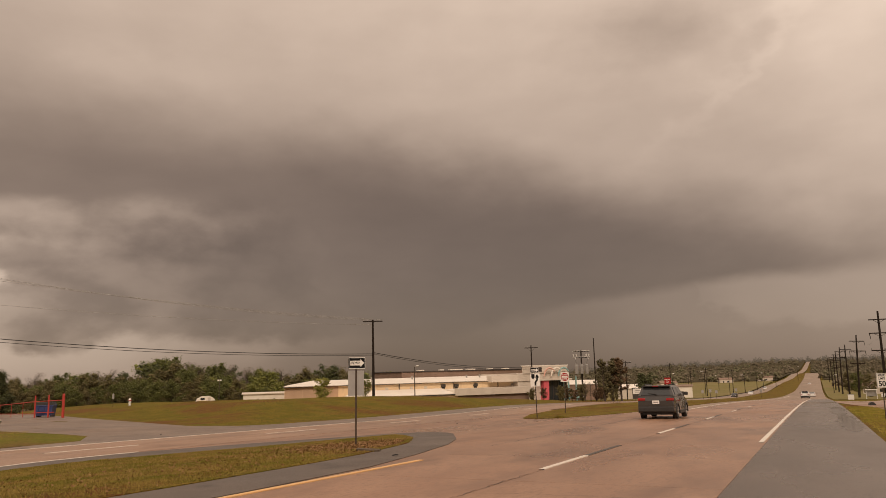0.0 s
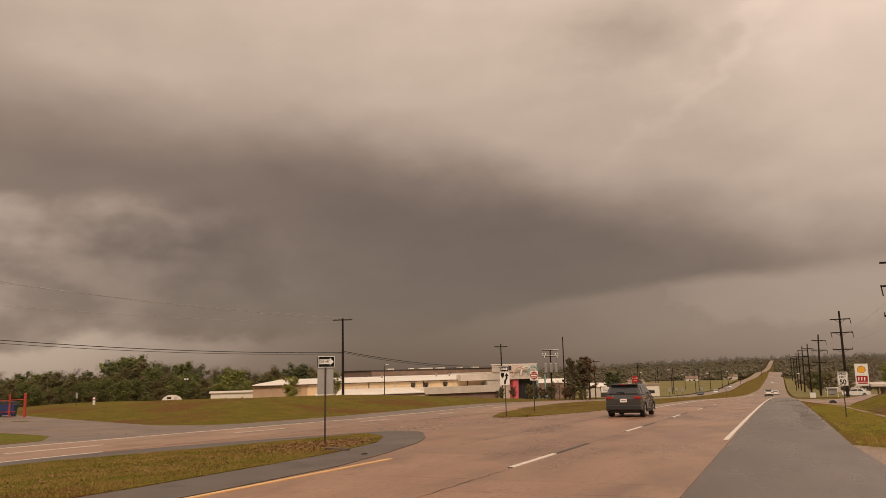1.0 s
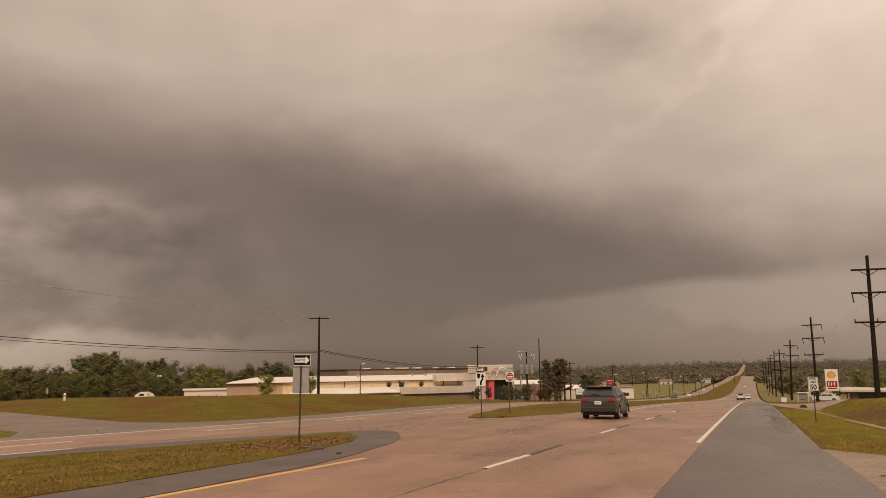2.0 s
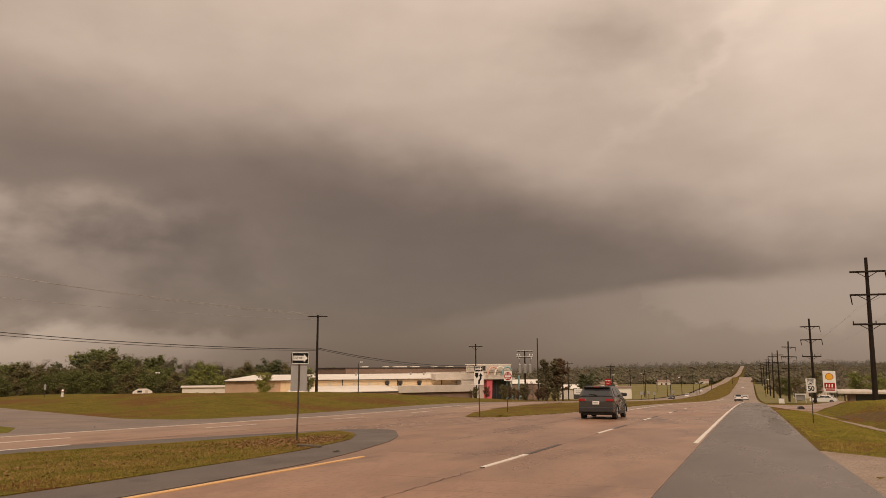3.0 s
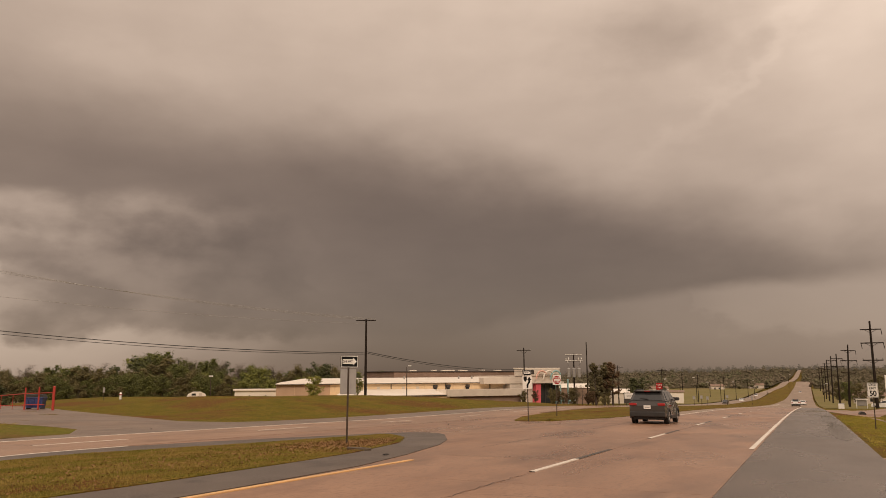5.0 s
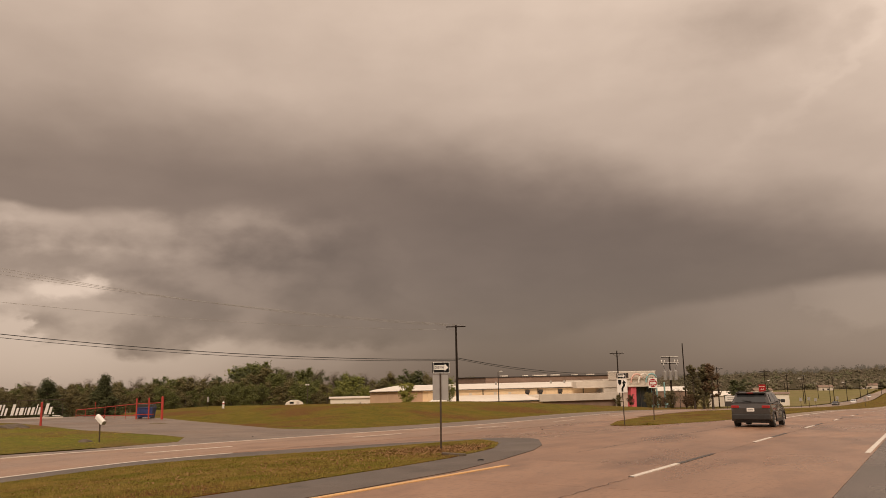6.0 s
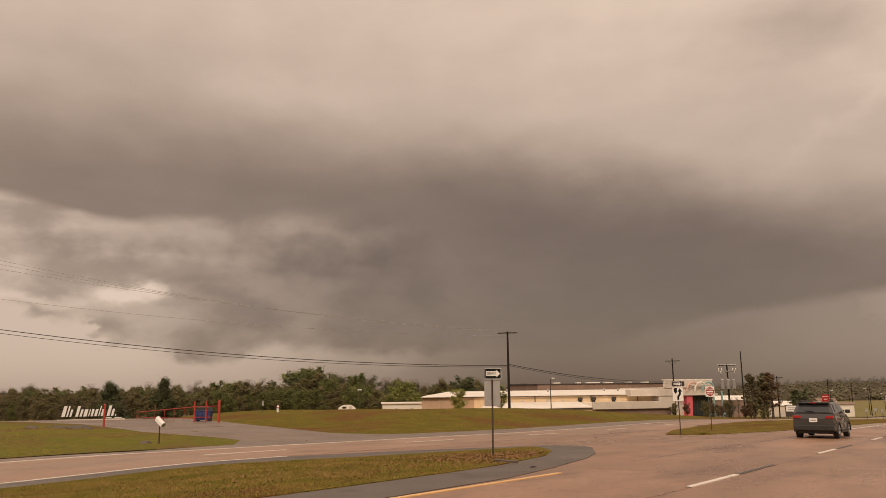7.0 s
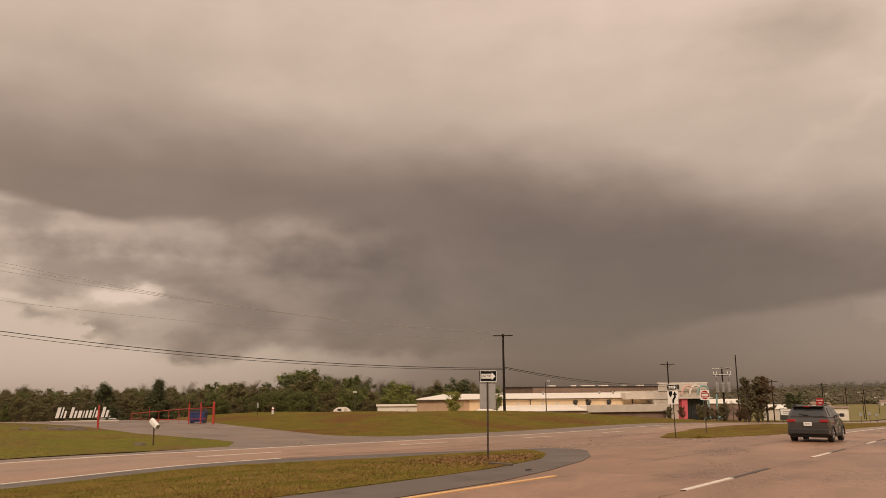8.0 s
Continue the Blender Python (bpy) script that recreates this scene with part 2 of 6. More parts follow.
M["blade"] = material("grass_blades", (0.16, 0.145, 0.024), 0.9, alt=(0.27, 0.19, 0.055), scale=0.9, spread=(0.36, 0.6), spec=0.15)
M["dirt"] = material("red_dirt", (0.115, 0.055, 0.025), 0.95, alt=(0.16, 0.10, 0.045), scale=1.2, flecks=(0.10, 0.09, 0.02), fleck_scale=4.0, fleck_at=(0.5, 0.62), bump=0.8, bump_scale=14, spec=0.1)
M["fresh_blade"] = material("fresh_grass_blades", (0.230, 0.218, 0.032), 0.9, alt=(0.345, 0.270, 0.060), scale=0.9, spread=(0.36, 0.6), spec=0.15)
M["dead"] = material("dead_leaves", (0.17, 0.082, 0.034), 0.9, alt=(0.29, 0.18, 0.085), scale=6.0, spec=0.1)
M["white_line"] = material("white_road_paint", (0.72, 0.66, 0.58), 0.5, alt=(0.55, 0.46, 0.38), scale=3.0, spread=(0.5, 0.75), bump=0.2)
M["yellow_line"] = material("yellow_road_paint", (0.78, 0.47, 0.19), 0.5, alt=(0.66, 0.40, 0.17), scale=2.5, bump=0.2)
M["black_line"] = material("black_road_paint", (0.05, 0.042, 0.038), 0.5, alt=(0.08, 0.065, 0.055), scale=3)
M["pole_wood"] = material("weathered_pole_wood", (0.018, 0.013, 0.010), 0.9, alt=(0.032, 0.024, 0.018), scale=3, stretch=(6, 6, 0.4), bump=0.5, spec=0.15)
M["wire"] = material("cable_black", (0.02, 0.018, 0.016), 0.6)
M["galv"] = material("galvanised_steel", (0.42, 0.40, 0.38), 0.5, metal=0.6, alt=(0.34, 0.32, 0.30), scale=4)
M["post"] = material("brown_sign_post", (0.05, 0.036, 0.028), 0.7, alt=(0.085, 0.06, 0.045), scale=6, spec=0.2)
M["sign_white"] = material("sign_white", (0.80, 0.78, 0.74), 0.35, alt=(0.75, 0.72, 0.67), scale=2)
M["sign_black"] = material("sign_black", (0.012, 0.012, 0.012), 0.7, spec=0.1)
M["sign_red"] = material("sign_red", (0.36, 0.016, 0.016), 0.5, alt=(0.31, 0.016, 0.016), scale=3, spec=0.3)
M["sign_back"] = material("sign_back_aluminium", (0.40, 0.385, 0.37), 0.45, metal=0.4, alt=(0.34, 0.32, 0.31), scale=3)
M["cream"] = material("cream_metal_wall", (0.78, 0.60, 0.385), 0.6, alt=(0.72, 0.54, 0.34), scale=0.4, stretch=(1, 1, 0.3), flecks=(0.64, 0.47, 0.29), fleck_scale=1.5, fleck_at=(0.58, 0.75))
M["tan"] = material("tan_metal_wall", (0.52, 0.35, 0.235), 0.6, alt=(0.46, 0.31, 0.205), scale=0.5)
M["roof_white"] = material("white_metal_roof", (0.82, 0.76, 0.67), 0.45, alt=(0.74, 0.67, 0.58), scale=0.3, bump=0.1, flecks=(0.62, 0.53, 0.44), fleck_scale=0.9, fleck_at=(0.6, 0.78))
M["off_white"] = material("off_white_stucco", (0.62, 0.55, 0.47), 0.8, alt=(0.55, 0.48, 0.41), scale=0.7)
M["brown_roof"] = material("brown_gravel_roof", (0.21, 0.14, 0.10), 0.85, alt=(0.27, 0.18, 0.135), scale=0.5)
M["dark_trim"] = material("dark_trim", (0.045, 0.035, 0.03), 0.6)
M["glass"] = material("dark_window_glass", (0.03, 0.032, 0.034), 0.08, spec=0.6)
M["pink"] = material("pink_paint", (0.72, 0.13, 0.16), 0.6, alt=(0.66, 0.11, 0.14), scale=1)
M["salmon"] = material("salmon_arch_paint", (0.66, 0.36, 0.28), 0.55, alt=(0.72, 0.48, 0.40), scale=1.5)
M["teal"] = material("teal_paint", (0.25, 0.42, 0.42), 0.5)
M["red_paint"] = material("red_pipe_paint", (0.46, 0.045, 0.03), 0.5, alt=(0.36, 0.04, 0.028), scale=3)
M["blue_paint"] = material("blue_bin_paint", (0.020, 0.032, 0.12), 0.45, alt=(0.028, 0.045, 0.15), scale=2)
M["field_stone"] = material("brown_field_stone", (0.075, 0.055, 0.038), 0.85, alt=(0.13, 0.098, 0.068), scale=3, spots=(0.07, 0.05, 0.035), spot_scale=5, bump=0.6, bump_scale=14)
M["bark"] = material("bark", (0.085, 0.062, 0.048), 0.9, alt=(0.05, 0.038, 0.03), scale=2, bump=0.5)


def leaf_material(name, a, b):
    m = material(name, a, 0.75, alt=b, scale=0.35, spread=(0.35, 0.65))
    return m


M["leaf_green"] = leaf_material("fresh_green_leaves", (0.111, 0.116, 0.023), (0.073, 0.081, 0.017))
M["leaf_lime"] = leaf_material("lime_spring_leaves", (0.27, 0.26, 0.05), (0.19, 0.185, 0.035))
M["leaf_bright"] = leaf_material("young_green_leaves", (0.186, 0.188, 0.035), (0.122, 0.130, 0.024))
M["leaf_dark"] = leaf_material("dark_cedar_needles", (0.051, 0.058, 0.018), (0.072, 0.079, 0.023))
M["leaf_brown"] = leaf_material("budding_brown_twigs", (0.125, 0.100, 0.034), (0.093, 0.077, 0.026))
M["leaf_red"] = leaf_material("rusty_new_leaves", (0.115, 0.062, 0.028), (0.080, 0.052, 0.022))
M["leaf_olive"] = leaf_material("olive_pine_needles", (0.100, 0.082, 0.032), (0.066, 0.056, 0.024))
M["leaf_grey"] = leaf_material("bare_twigs", (0.17, 0.128, 0.092), (0.12, 0.09, 0.065))
# road concrete greyed in its base colour to stand in for distance haze
M["far_concrete"] = material("haze_greyed_concrete", (0.26, 0.195, 0.15), 0.7, alt=(0.32, 0.245, 0.19), scale=0.08, flecks=(0.22, 0.165, 0.125), fleck_scale=0.4, stretch=(1.0, 0.2, 1.0), spec=0.2)
# worn concrete again, its base colour greyed in place of wet reflection
M["pale_concrete"] = material("worn_concrete_painted_sheen", (0.286, 0.171, 0.111), 0.26, alt=(0.382, 0.240, 0.160), scale=0.6, spread=(0.3, 0.7), spots=(0.202, 0.122, 0.080), spot_scale=0.8, spot_at=(0.5, 0.72), flecks=(0.234, 0.142, 0.093), fleck_scale=14, fleck_at=(0.5, 0.7), bump=0.3, bump_scale=30, rough_alt=0.55, per_piece=0.22, stretch=(1.0, 0.35, 1.0))
M["wood_floor"] = material("leaf_covered_wood_floor", (0.075, 0.060, 0.034), 0.95, alt=(0.055, 0.046, 0.026), scale=0.02, flecks=(0.09, 0.075, 0.04), fleck_scale=0.2, spec=0.05)
# twig tone made paler and greyer: valley haze put into the colour
M["far_wood"] = material("haze_paled_woods", (0.180, 0.148, 0.107), 0.95, alt=(0.138, 0.121, 0.081), scale=0.012, spread=(0.4, 0.6), spots=(0.138, 0.147, 0.077), spot_scale=0.025, spot_at=(0.5, 0.7), spec=0.05)
# haze over the ridge is put into its emission
M["ridge"] = material("haze_glow_ridge", (0.06, 0.05, 0.036), 1.0, alt=(0.045, 0.04, 0.028), scale=0.02, spec=0.05, haze_glow=(0.088, 0.069, 0.052))
M["field"] = material("pale_valley_grass", (0.225, 0.182, 0.085), 0.95, alt=(0.17, 0.155, 0.06), scale=0.05, spots=(0.22, 0.165, 0.085), spot_scale=0.02, spot_at=(0.5, 0.65), flecks=(0.17, 0.145, 0.05), fleck_scale=0.5, spec=0.05)


# ---- helpers for building ----
def link(name, bm, mat, smooth=False):
    me = bpy.data.meshes.new(name)
    bm.normal_update()
    bm.to_mesh(me)
    bm.free()
    me.materials.append(mat)
    if smooth:
        me.shade_smooth()
    return new(name, me)


def part(name, bm, mat, parent, label="", smooth=False):
    ob = link(name, bm, mat, smooth)
    ob.parent = parent
    if label:
        tagged(ob, label)
    return ob


def thing(name, m, label, category, group=""):
    ob = new(name)
    ob.empty_display_size = 0.2
    ob.matrix_world = m
    return tagged(ob, label, category, group)


def raw(name, verts, faces, mat, smooth=False):
    me = bpy.data.meshes.new(name)
    me.from_pydata(verts, [], faces)
    me.materials.append(mat)
    if smooth:
        me.shade_smooth()
    return new(name, me)


def box(bm, x0, x1, y0, y1, z0, z1, bevel=0.0):
    r = bmesh.ops.create_cube(bm, size=1)
    bmesh.ops.transform(bm, verts=r["verts"], matrix=Matrix.Translation(((x0 + x1) / 2, (y0 + y1) / 2, (z0 + z1) / 2)) @ Matrix.Diagonal((x1 - x0, y1 - y0, z1 - z0, 1)))
    if bevel:
        edges = list({e for v in r["verts"] for e in v.link_edges})
        bmesh.ops.bevel(bm, geom=edges, offset=bevel, segments=2, affect="EDGES", profile=0.5)
    return bm


def rod(bm, a, b, r0, r1=None, n=8):
    a, b = Vector(a), Vector(b)
    r = bmesh.ops.create_cone(bm, cap_ends=True, segments=n, radius1=r0, radius2=r0 if r1 is None else r1, depth=(b - a).length)
    q = (b - a).to_track_quat("Z", "Y").to_matrix().to_4x4()
    bmesh.ops.transform(bm, verts=r["verts"], matrix=Matrix.Translation((a + b) / 2) @ q)
    return bm


def B():
    return bmesh.new()


def prism(bm, outline, y0, y1):
    """An outline in x and z, pushed from y0 to y1."""
    lo = [bm.verts.new((x, y0, z)) for x, z in outline]
    hi = [bm.verts.new((x, y1, z)) for x, z in outline]
    n = len(outline)
    bm.faces.new(lo)
    bm.faces.new(hi[::-1])
    for i in range(n):
        j = (i + 1) % n
        bm.faces.new((lo[j], lo[i], hi[i], hi[j]))
    bmesh.ops.recalc_face_normals(bm, faces=bm.faces[:])
    return bm


# ---- the lie of the land ----
def ease(a):
    a = np.clip(a, 0, 1)
    return a * a * (3 - 2 * a)


PROFILE = np.array([(-400, 6), (-60, 1.44), (0, 0), (40, -.96), (80, -2.1), (120, -3.6), (160, -5.2), (250, -8.5), (400, -12), (700, -11.8),
                    (800, -9.2), (900, -10.5), (1050, -9), (1400, 0), (1700, 4), (2500, 7), (6000, 7)])
PY_ = np.arange(-600, 6001, 5.0)
KER = np.exp(-0.5 * (np.arange(-12, 13) / 5.0) ** 2)
KER /= KER.sum()
PZ_ = np.convolve(np.pad(np.interp(PY_, PROFILE[:, 0], PROFILE[:, 1]), 12, mode="edge"), KER, "valid")
PZ_ -= np.interp(0, PY_, PZ_)


def ground_z(x, y):
    """Height of the land: a road falling into a valley, a bank beyond the far carriageway, a mound beside the shoulder."""
    x, y = np.asarray(x, float), np.asarray(y, float)
    z = np.interp(y, PY_, PZ_)
    z = z - 0.45 * ease((-9 - x) / 12) * (1 - ease((y - 45) / 45))
    s = np.minimum(((y - 38) * 33 - (-33 - x) * 14) / 35.8, -33.0 - x - 0.012 * np.clip(y - 60, 0, 200))
    z = z + (1.2 - 0.4 * ease((-x - 50) / 30)) * ease(s / 15) * (1 - ease((y - 70) / 100)) - 0.022 * np.clip(s - 17, 0, 45) * (1 - ease((y - 150) / 150))
    z = z - 0.2 * ease((17 - y) / 9) * ease((-11 - x) / 8) * (1 - 0.5 * ease((-22 - x) / 6))
    z = z - 2.6 * ease((-x - 75) / 90) - 5 * ease((-x - 170) / 300) - 14 * ease((-x - 300) / 500)
    z = z - 0.18 * np.exp(-((x - 4.9) / 1.0) ** 2) * ease((y - 24) / 6) * (1 - ease((y - 62) / 8))
    z = z + (0.75 * ease((x - 5.0) / 2.6) + 0.9 * ease((x - 9) / 12)) * ease((y - 22) / 12) * (1 - ease((y - 64) / 16))
    return z + 0.6 * ease((x - 5) / 6) * ease((y - 62) / 14) * (1 - ease((y - 95) / 45))


def gz(x, y):
    return float(ground_z(x, y))


def axis(lo, hi, step, far_lo, far_hi):
    a = list(np.arange(lo, hi + step / 2, step))
    s = step
    while a[-1] < far_hi:
        s *= 1.12
        a.append(a[-1] + s)
    s = step
    while a[0] > far_lo:
        s *= 1.12
        a.insert(0, a[0] - s)
    return np.array(a)


gx, gy = axis(-78, 40, 1.0, -4200, 4200), axis(-14, 130, 1.2, -900, 4300)
GX, GY = np.meshgrid(gx, gy)
GZ = ground_z(GX, GY)
paved = ((GX > -31.8) & (GX < 1.6)) * ease((GY + 400) / 20) * (GY < 1500)
lump = np.array([[noise.noise((a * 0.35, b * 0.35, 0)) + 0.5 * noise.noise((a * 0.9, b * 0.9, 5)) for a in gx] for b in gy])
GZ = GZ - 0.05 * paved + (1 - paved) * 0.07 * lump * (np.abs(GX) < 200) - 0.02
nx_, ny_ = len(gx), len(gy)
ids = np.arange(nx_ * ny_).reshape(ny_, nx_)
quads = np.stack([ids[:-1, :-1], ids[:-1, 1:], ids[1:, 1:], ids[1:, :-1]], -1).reshape(-1, 4)
ground = raw("ground", np.stack([GX, GY, GZ], -1).reshape(-1, 3).tolist(), quads.tolist(), M["grass"], True)
tagged(ground, "patchy spring grass with bare red earth", "ground", kind="structure")


def strip(name, table, lift, mat, label, step=1.0, cols=4, along="y", hump=0.0, thick=0.06, category="road"):
    """A sheet laid on the land: rows of (run, from, to) along one axis, its rim turned down."""
    tab = np.array(table, float)
    runs = [tab[0, 0]]
    while runs[-1] < tab[-1, 0]:
        far = max(abs(runs[-1]) - 80, 0)
        runs.append(min(runs[-1] + step * (1 + far * 0.06), tab[-1, 0]))
    verts, faces = [], []
    n = cols + 3
    for r in runs:
        a, b = np.interp(r, tab[:, 0], tab[:, 1]), np.interp(r, tab[:, 0], tab[:, 2])
        row = [(a, -thick)] + [(a + (b - a) * i / cols, lift) for i in range(cols + 1)] + [(b, -thick)]
        for k, (c, dz) in enumerate(row):
            x, y = (c, r) if along == "y" else (r, c)
            u = min(max((c - a) / max(b - a, 1e-6), 0), 1)
            wob = hump * math.sin(math.pi * u) * (0.7 + 0.5 * noise.noise((x * 0.4, y * 0.4, 3))) if 0 < u < 1 else 0
            verts.append((x, y, gz(x, y) + dz + wob + 0.0016 * max(y - 150, 0)))
    for i in range(len(runs) - 1):
        for k in range(n - 1):
            q = (i * n + k, i * n + k + 1, (i + 1) * n + k + 1, (i + 1) * n + k)
            faces.append(q if along == "y" else q[::-1])
    return tagged(raw(name, verts, faces, mat), label, category, kind="structure")


shoulder = strip("pavement_shoulder", [(-40, -1.45, 1.75), (12, -1.45, 1.75), (18, -1.45, 1.65), (22, -1.45, 1.5), (150, -1.45, 1.5)], 0.02, M["asphalt"], "wet dark asphalt shoulder beside the lanes", cols=3)
shoulder_far = strip("pavement_shoulder_far", [(150, -1.45, 1.5), (830, -1.45, 1.5)], 0.02, M["far_concrete"], "worn paved shoulder far down the road", cols=2)
crossover = strip("pavement_crossover", [(-40, -22.0, -8.4), (62, -22.0, -8.4), (66, -22, -8.4)], 0.015, M["concrete"], "pinkish worn concrete median crossover", cols=12)
apron = strip("pavement_apron", [(-40, -21.9, -8.42), (10, -21.9, -8.45), (14, -21.9, -8.6), (17, -21.9, -9.1), (20.5, -21.7, -9.9), (23, -21.2, -10.8), (25, -20.6, -11.8), (27, -19.9, -12.8), (28.7, -19.0, -13.9), (30, -18.1, -15.2), (30.8, -17.2, -16.4)], 0.03, M["dark_asphalt"], "dark grey asphalt apron round the median nose", step=0.5, cols=14)
median = strip("ground_median", [(-40, -20.6, -10.1), (10, -20.6, -10.1), (14.5, -20.7, -10.35), (17, -20.4, -10.6), (19.6, -19.6, -11.2), (21.2, -19.0, -11.6), (24.5, -17.9, -13.2), (26.5, -17.0, -14.6), (27.4, -16.5, -15.2), (27.8, -16.0, -15.7)], 0.045, M["dry_grass"], "thin dry grass median with dead leaves and bare earth", step=0.5, cols=16, hump=0.05, category="median")
MED = np.array([(-40, -20.6, -10.1), (10, -20.6, -10.1), (14.5, -20.7, -10.35), (17, -20.4, -10.6), (19.6, -19.6, -11.2), (21.2, -19.0, -11.6), (24.5, -17.9, -13.2), (26.5, -17.0, -14.6), (27.8, -16.0, -15.7)])


def median_z(x, y):
    """Height of the domed median's turf."""
    a, b = np.interp(y, MED[:, 0], MED[:, 1]), np.interp(y, MED[:, 0], MED[:, 2])
    u = min(max((x - a) / max(b - a, 1e-6), 0), 1)
    return gz(x, y) + 0.045 + 0.05 * math.sin(math.pi * u) * (0.7 + 0.5 * noise.noise((x * 0.4, y * 0.4, 3)))


median_far = strip("ground_median_far", [(44.2, -14.01, -14.0), (44.7, -14.6, -13.75), (46, -16.2, -13.0), (48, -17.6, -12.2), (50, -18.4, -11.5), (57, -20.4, -10.7), (65, -21.2, -10.3), (100, -21.4, -10.2), (560, -21.4, -10.2), (830, -15, -10.2)], 0.04, M["dry_grass"], "grass median beyond the crossover", cols=8, hump=0.10, category="median")
inner = strip("pavement_inner_shoulder", [(60, -10.4, -8.4), (830, -10.4, -8.4)], 0.018, M["far_concrete"], "narrow paved inner shoulder", cols=2)
lanes_far = strip("road_far", [(140, -8.4, -1.45), (830, -8.4, -1.45)], 0.02, M["far_concrete"], "worn concrete road running down the valley, greyed as by haze", cols=2)
opposite_far = strip("road_opposite_far", [(140, -27.6, -22.0), (500, -27.6, -22.0), (830, -21.5, -15.5), (1100, -17, -11), (1500, -15, -9)], 0.02, M["far_concrete"], "worn concrete opposite carriageway, greyed as by haze", cols=2)
side = strip("pavement_outer_shoulder", [(-40, -29.6, -27.6), (8, -29.4, -27.6), (18, -28.8, -27.6), (24, -29.8, -27.6), (27, -33.0, -27.6), (36, -33.4, -27.6), (40, -31.8, -27.6), (72, -31.8, -27.6), (110, -29.5, -27.6), (500, -28.8, -27.6)], 0.017, M["old_asphalt"], "grey asphalt outer shoulder", cols=4)
drive = strip("pavement_drive", [(-150, 38, 80), (-110, 38, 70), (-66, 36.5, 51.5), (-58, 34, 47.5), (-46.5, 30, 42), (-36, 28, 37), (-31.5, 26.5, 38)], 0.02, M["old_asphalt"], "cracked wet asphalt drive to a business yard", cols=8, along="x")
green_tip = strip("ground_green_verge", [(-100, 4, 37.5), (-66, 4, 36.4), (-58, 4, 34.1), (-46.5, 4, 30.1), (-38, 4, 28.5), (-33, 4, 27.3), (-30.2, 4, 25.4), (-29.5, 4, 24)], 0.012, M["green_grass"], "patchy green and brown grass where the drive meets the road", step=0.8, cols=24, along="x", thick=0.03, category="verge")
turnout = strip("ground_turnout", [(-40, 1.7, 16), (14, 1.6, 14), (18, 1.6, 9), (20, 1.5, 3.2), (22, 1.4, 1.6)], 0.015, M["gravel"], "wet brown gravel turnout beside the shoulder", step=0.6, cols=10)
station_drive = strip("pavement_station_drive", [(1.5, 84, 100), (2.6, 70, 98), (3.8, 61, 97), (4.6, 66, 97), (8.2, 88, 101), (9.5, 95, 101)], 0.02, M["concrete"], "pale concrete drive to the fuel station", cols=6, along="x")
bare_bank = strip("ground_bare_bank", [(28, 6.4, 8.4), (36, 5.9, 7.6), (43, 5.5, 6.9), (50, 5.1, 6.1), (56, 4.8, 5.3)], 0.03, M["dirt"], "bare reddish earth on the mound's foot", cols=6, hump=0.05)
field = strip("ground_field", [(185, -110, -33), (260, -140, -31), (420, -190, -30), (620, -230, -30)], 0.03, M["field"], "pale dry grass field in the valley", step=3, cols=10, category="field")
field_right = strip("ground_roadside", [(135, 2.2, 30), (260, 2.2, 40), (620, 2.2, 40)], 0.03, M["field"], "pale mown roadside grass", step=3, cols=5, category="verge")
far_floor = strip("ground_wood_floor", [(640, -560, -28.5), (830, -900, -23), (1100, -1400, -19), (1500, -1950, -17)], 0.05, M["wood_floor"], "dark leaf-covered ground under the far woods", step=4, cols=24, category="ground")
far_floor_right = strip("ground_wood_floor_right", [(640, 4, 320), (832, 4, 470), (842, -7, 480), (1500, -7, 900)], 0.05, M["wood_floor"], "dark leaf-covered ground under the far woods", step=4, cols=16, category="ground")
ridge_floor = strip("ground_ridge_floor", [(1500, -1950, 900), (2900, -3700, 1700)], 0.05, M["wood_floor"], "dark ground under the ridge woods", step=6, cols=40, category="ground")
gutter = strip("pavement_gutter", [(30, 5.5, 6.0), (36.7, 4.95, 5.4), (43.3, 4.55, 4.95), (49, 4.15, 4.55), (60.5, 3.6, 4.1)], 0.03, M["gravel"], "pale concrete drainage strip in the grass", cols=2)

# rain standing along the shoulder's low edge
def puddle(y0, y1, mid, half, seed):
    rd = random.Random(seed)
    rows, y = [], y0
    while y < y1:
        u = math.sin(math.pi * (y - y0) / (y1 - y0)) ** 0.5
        rows.append((y, mid - half * u * rd.uniform(0.6, 1.2), min(mid + half * u * rd.uniform(0.7, 1.1), 1.46)))
        y += rd.uniform(0.5, 1.3)
    return strip("trim_puddle", rows, 0.025, M["puddle"], "thin film of rain water on the asphalt", step=0.5, cols=2, thick=-0.0245, category="puddle")


for k, (y0, y1, mid, half) in enumerate(((29, 46, 1.0, 0.46), (44, 66, 0.95, 0.5))):
    puddle(y0, y1, mid, half, 60 + k)

# ---- road markings ----
def line(name, x, y0, y1, w, mat, lift, label):
    return strip(name, [(y0, x - w / 2, x + w / 2), (y1, x - w / 2, x + w / 2)], lift, mat, label, step=2.0, cols=1, thick=-0.005, category="road marking")


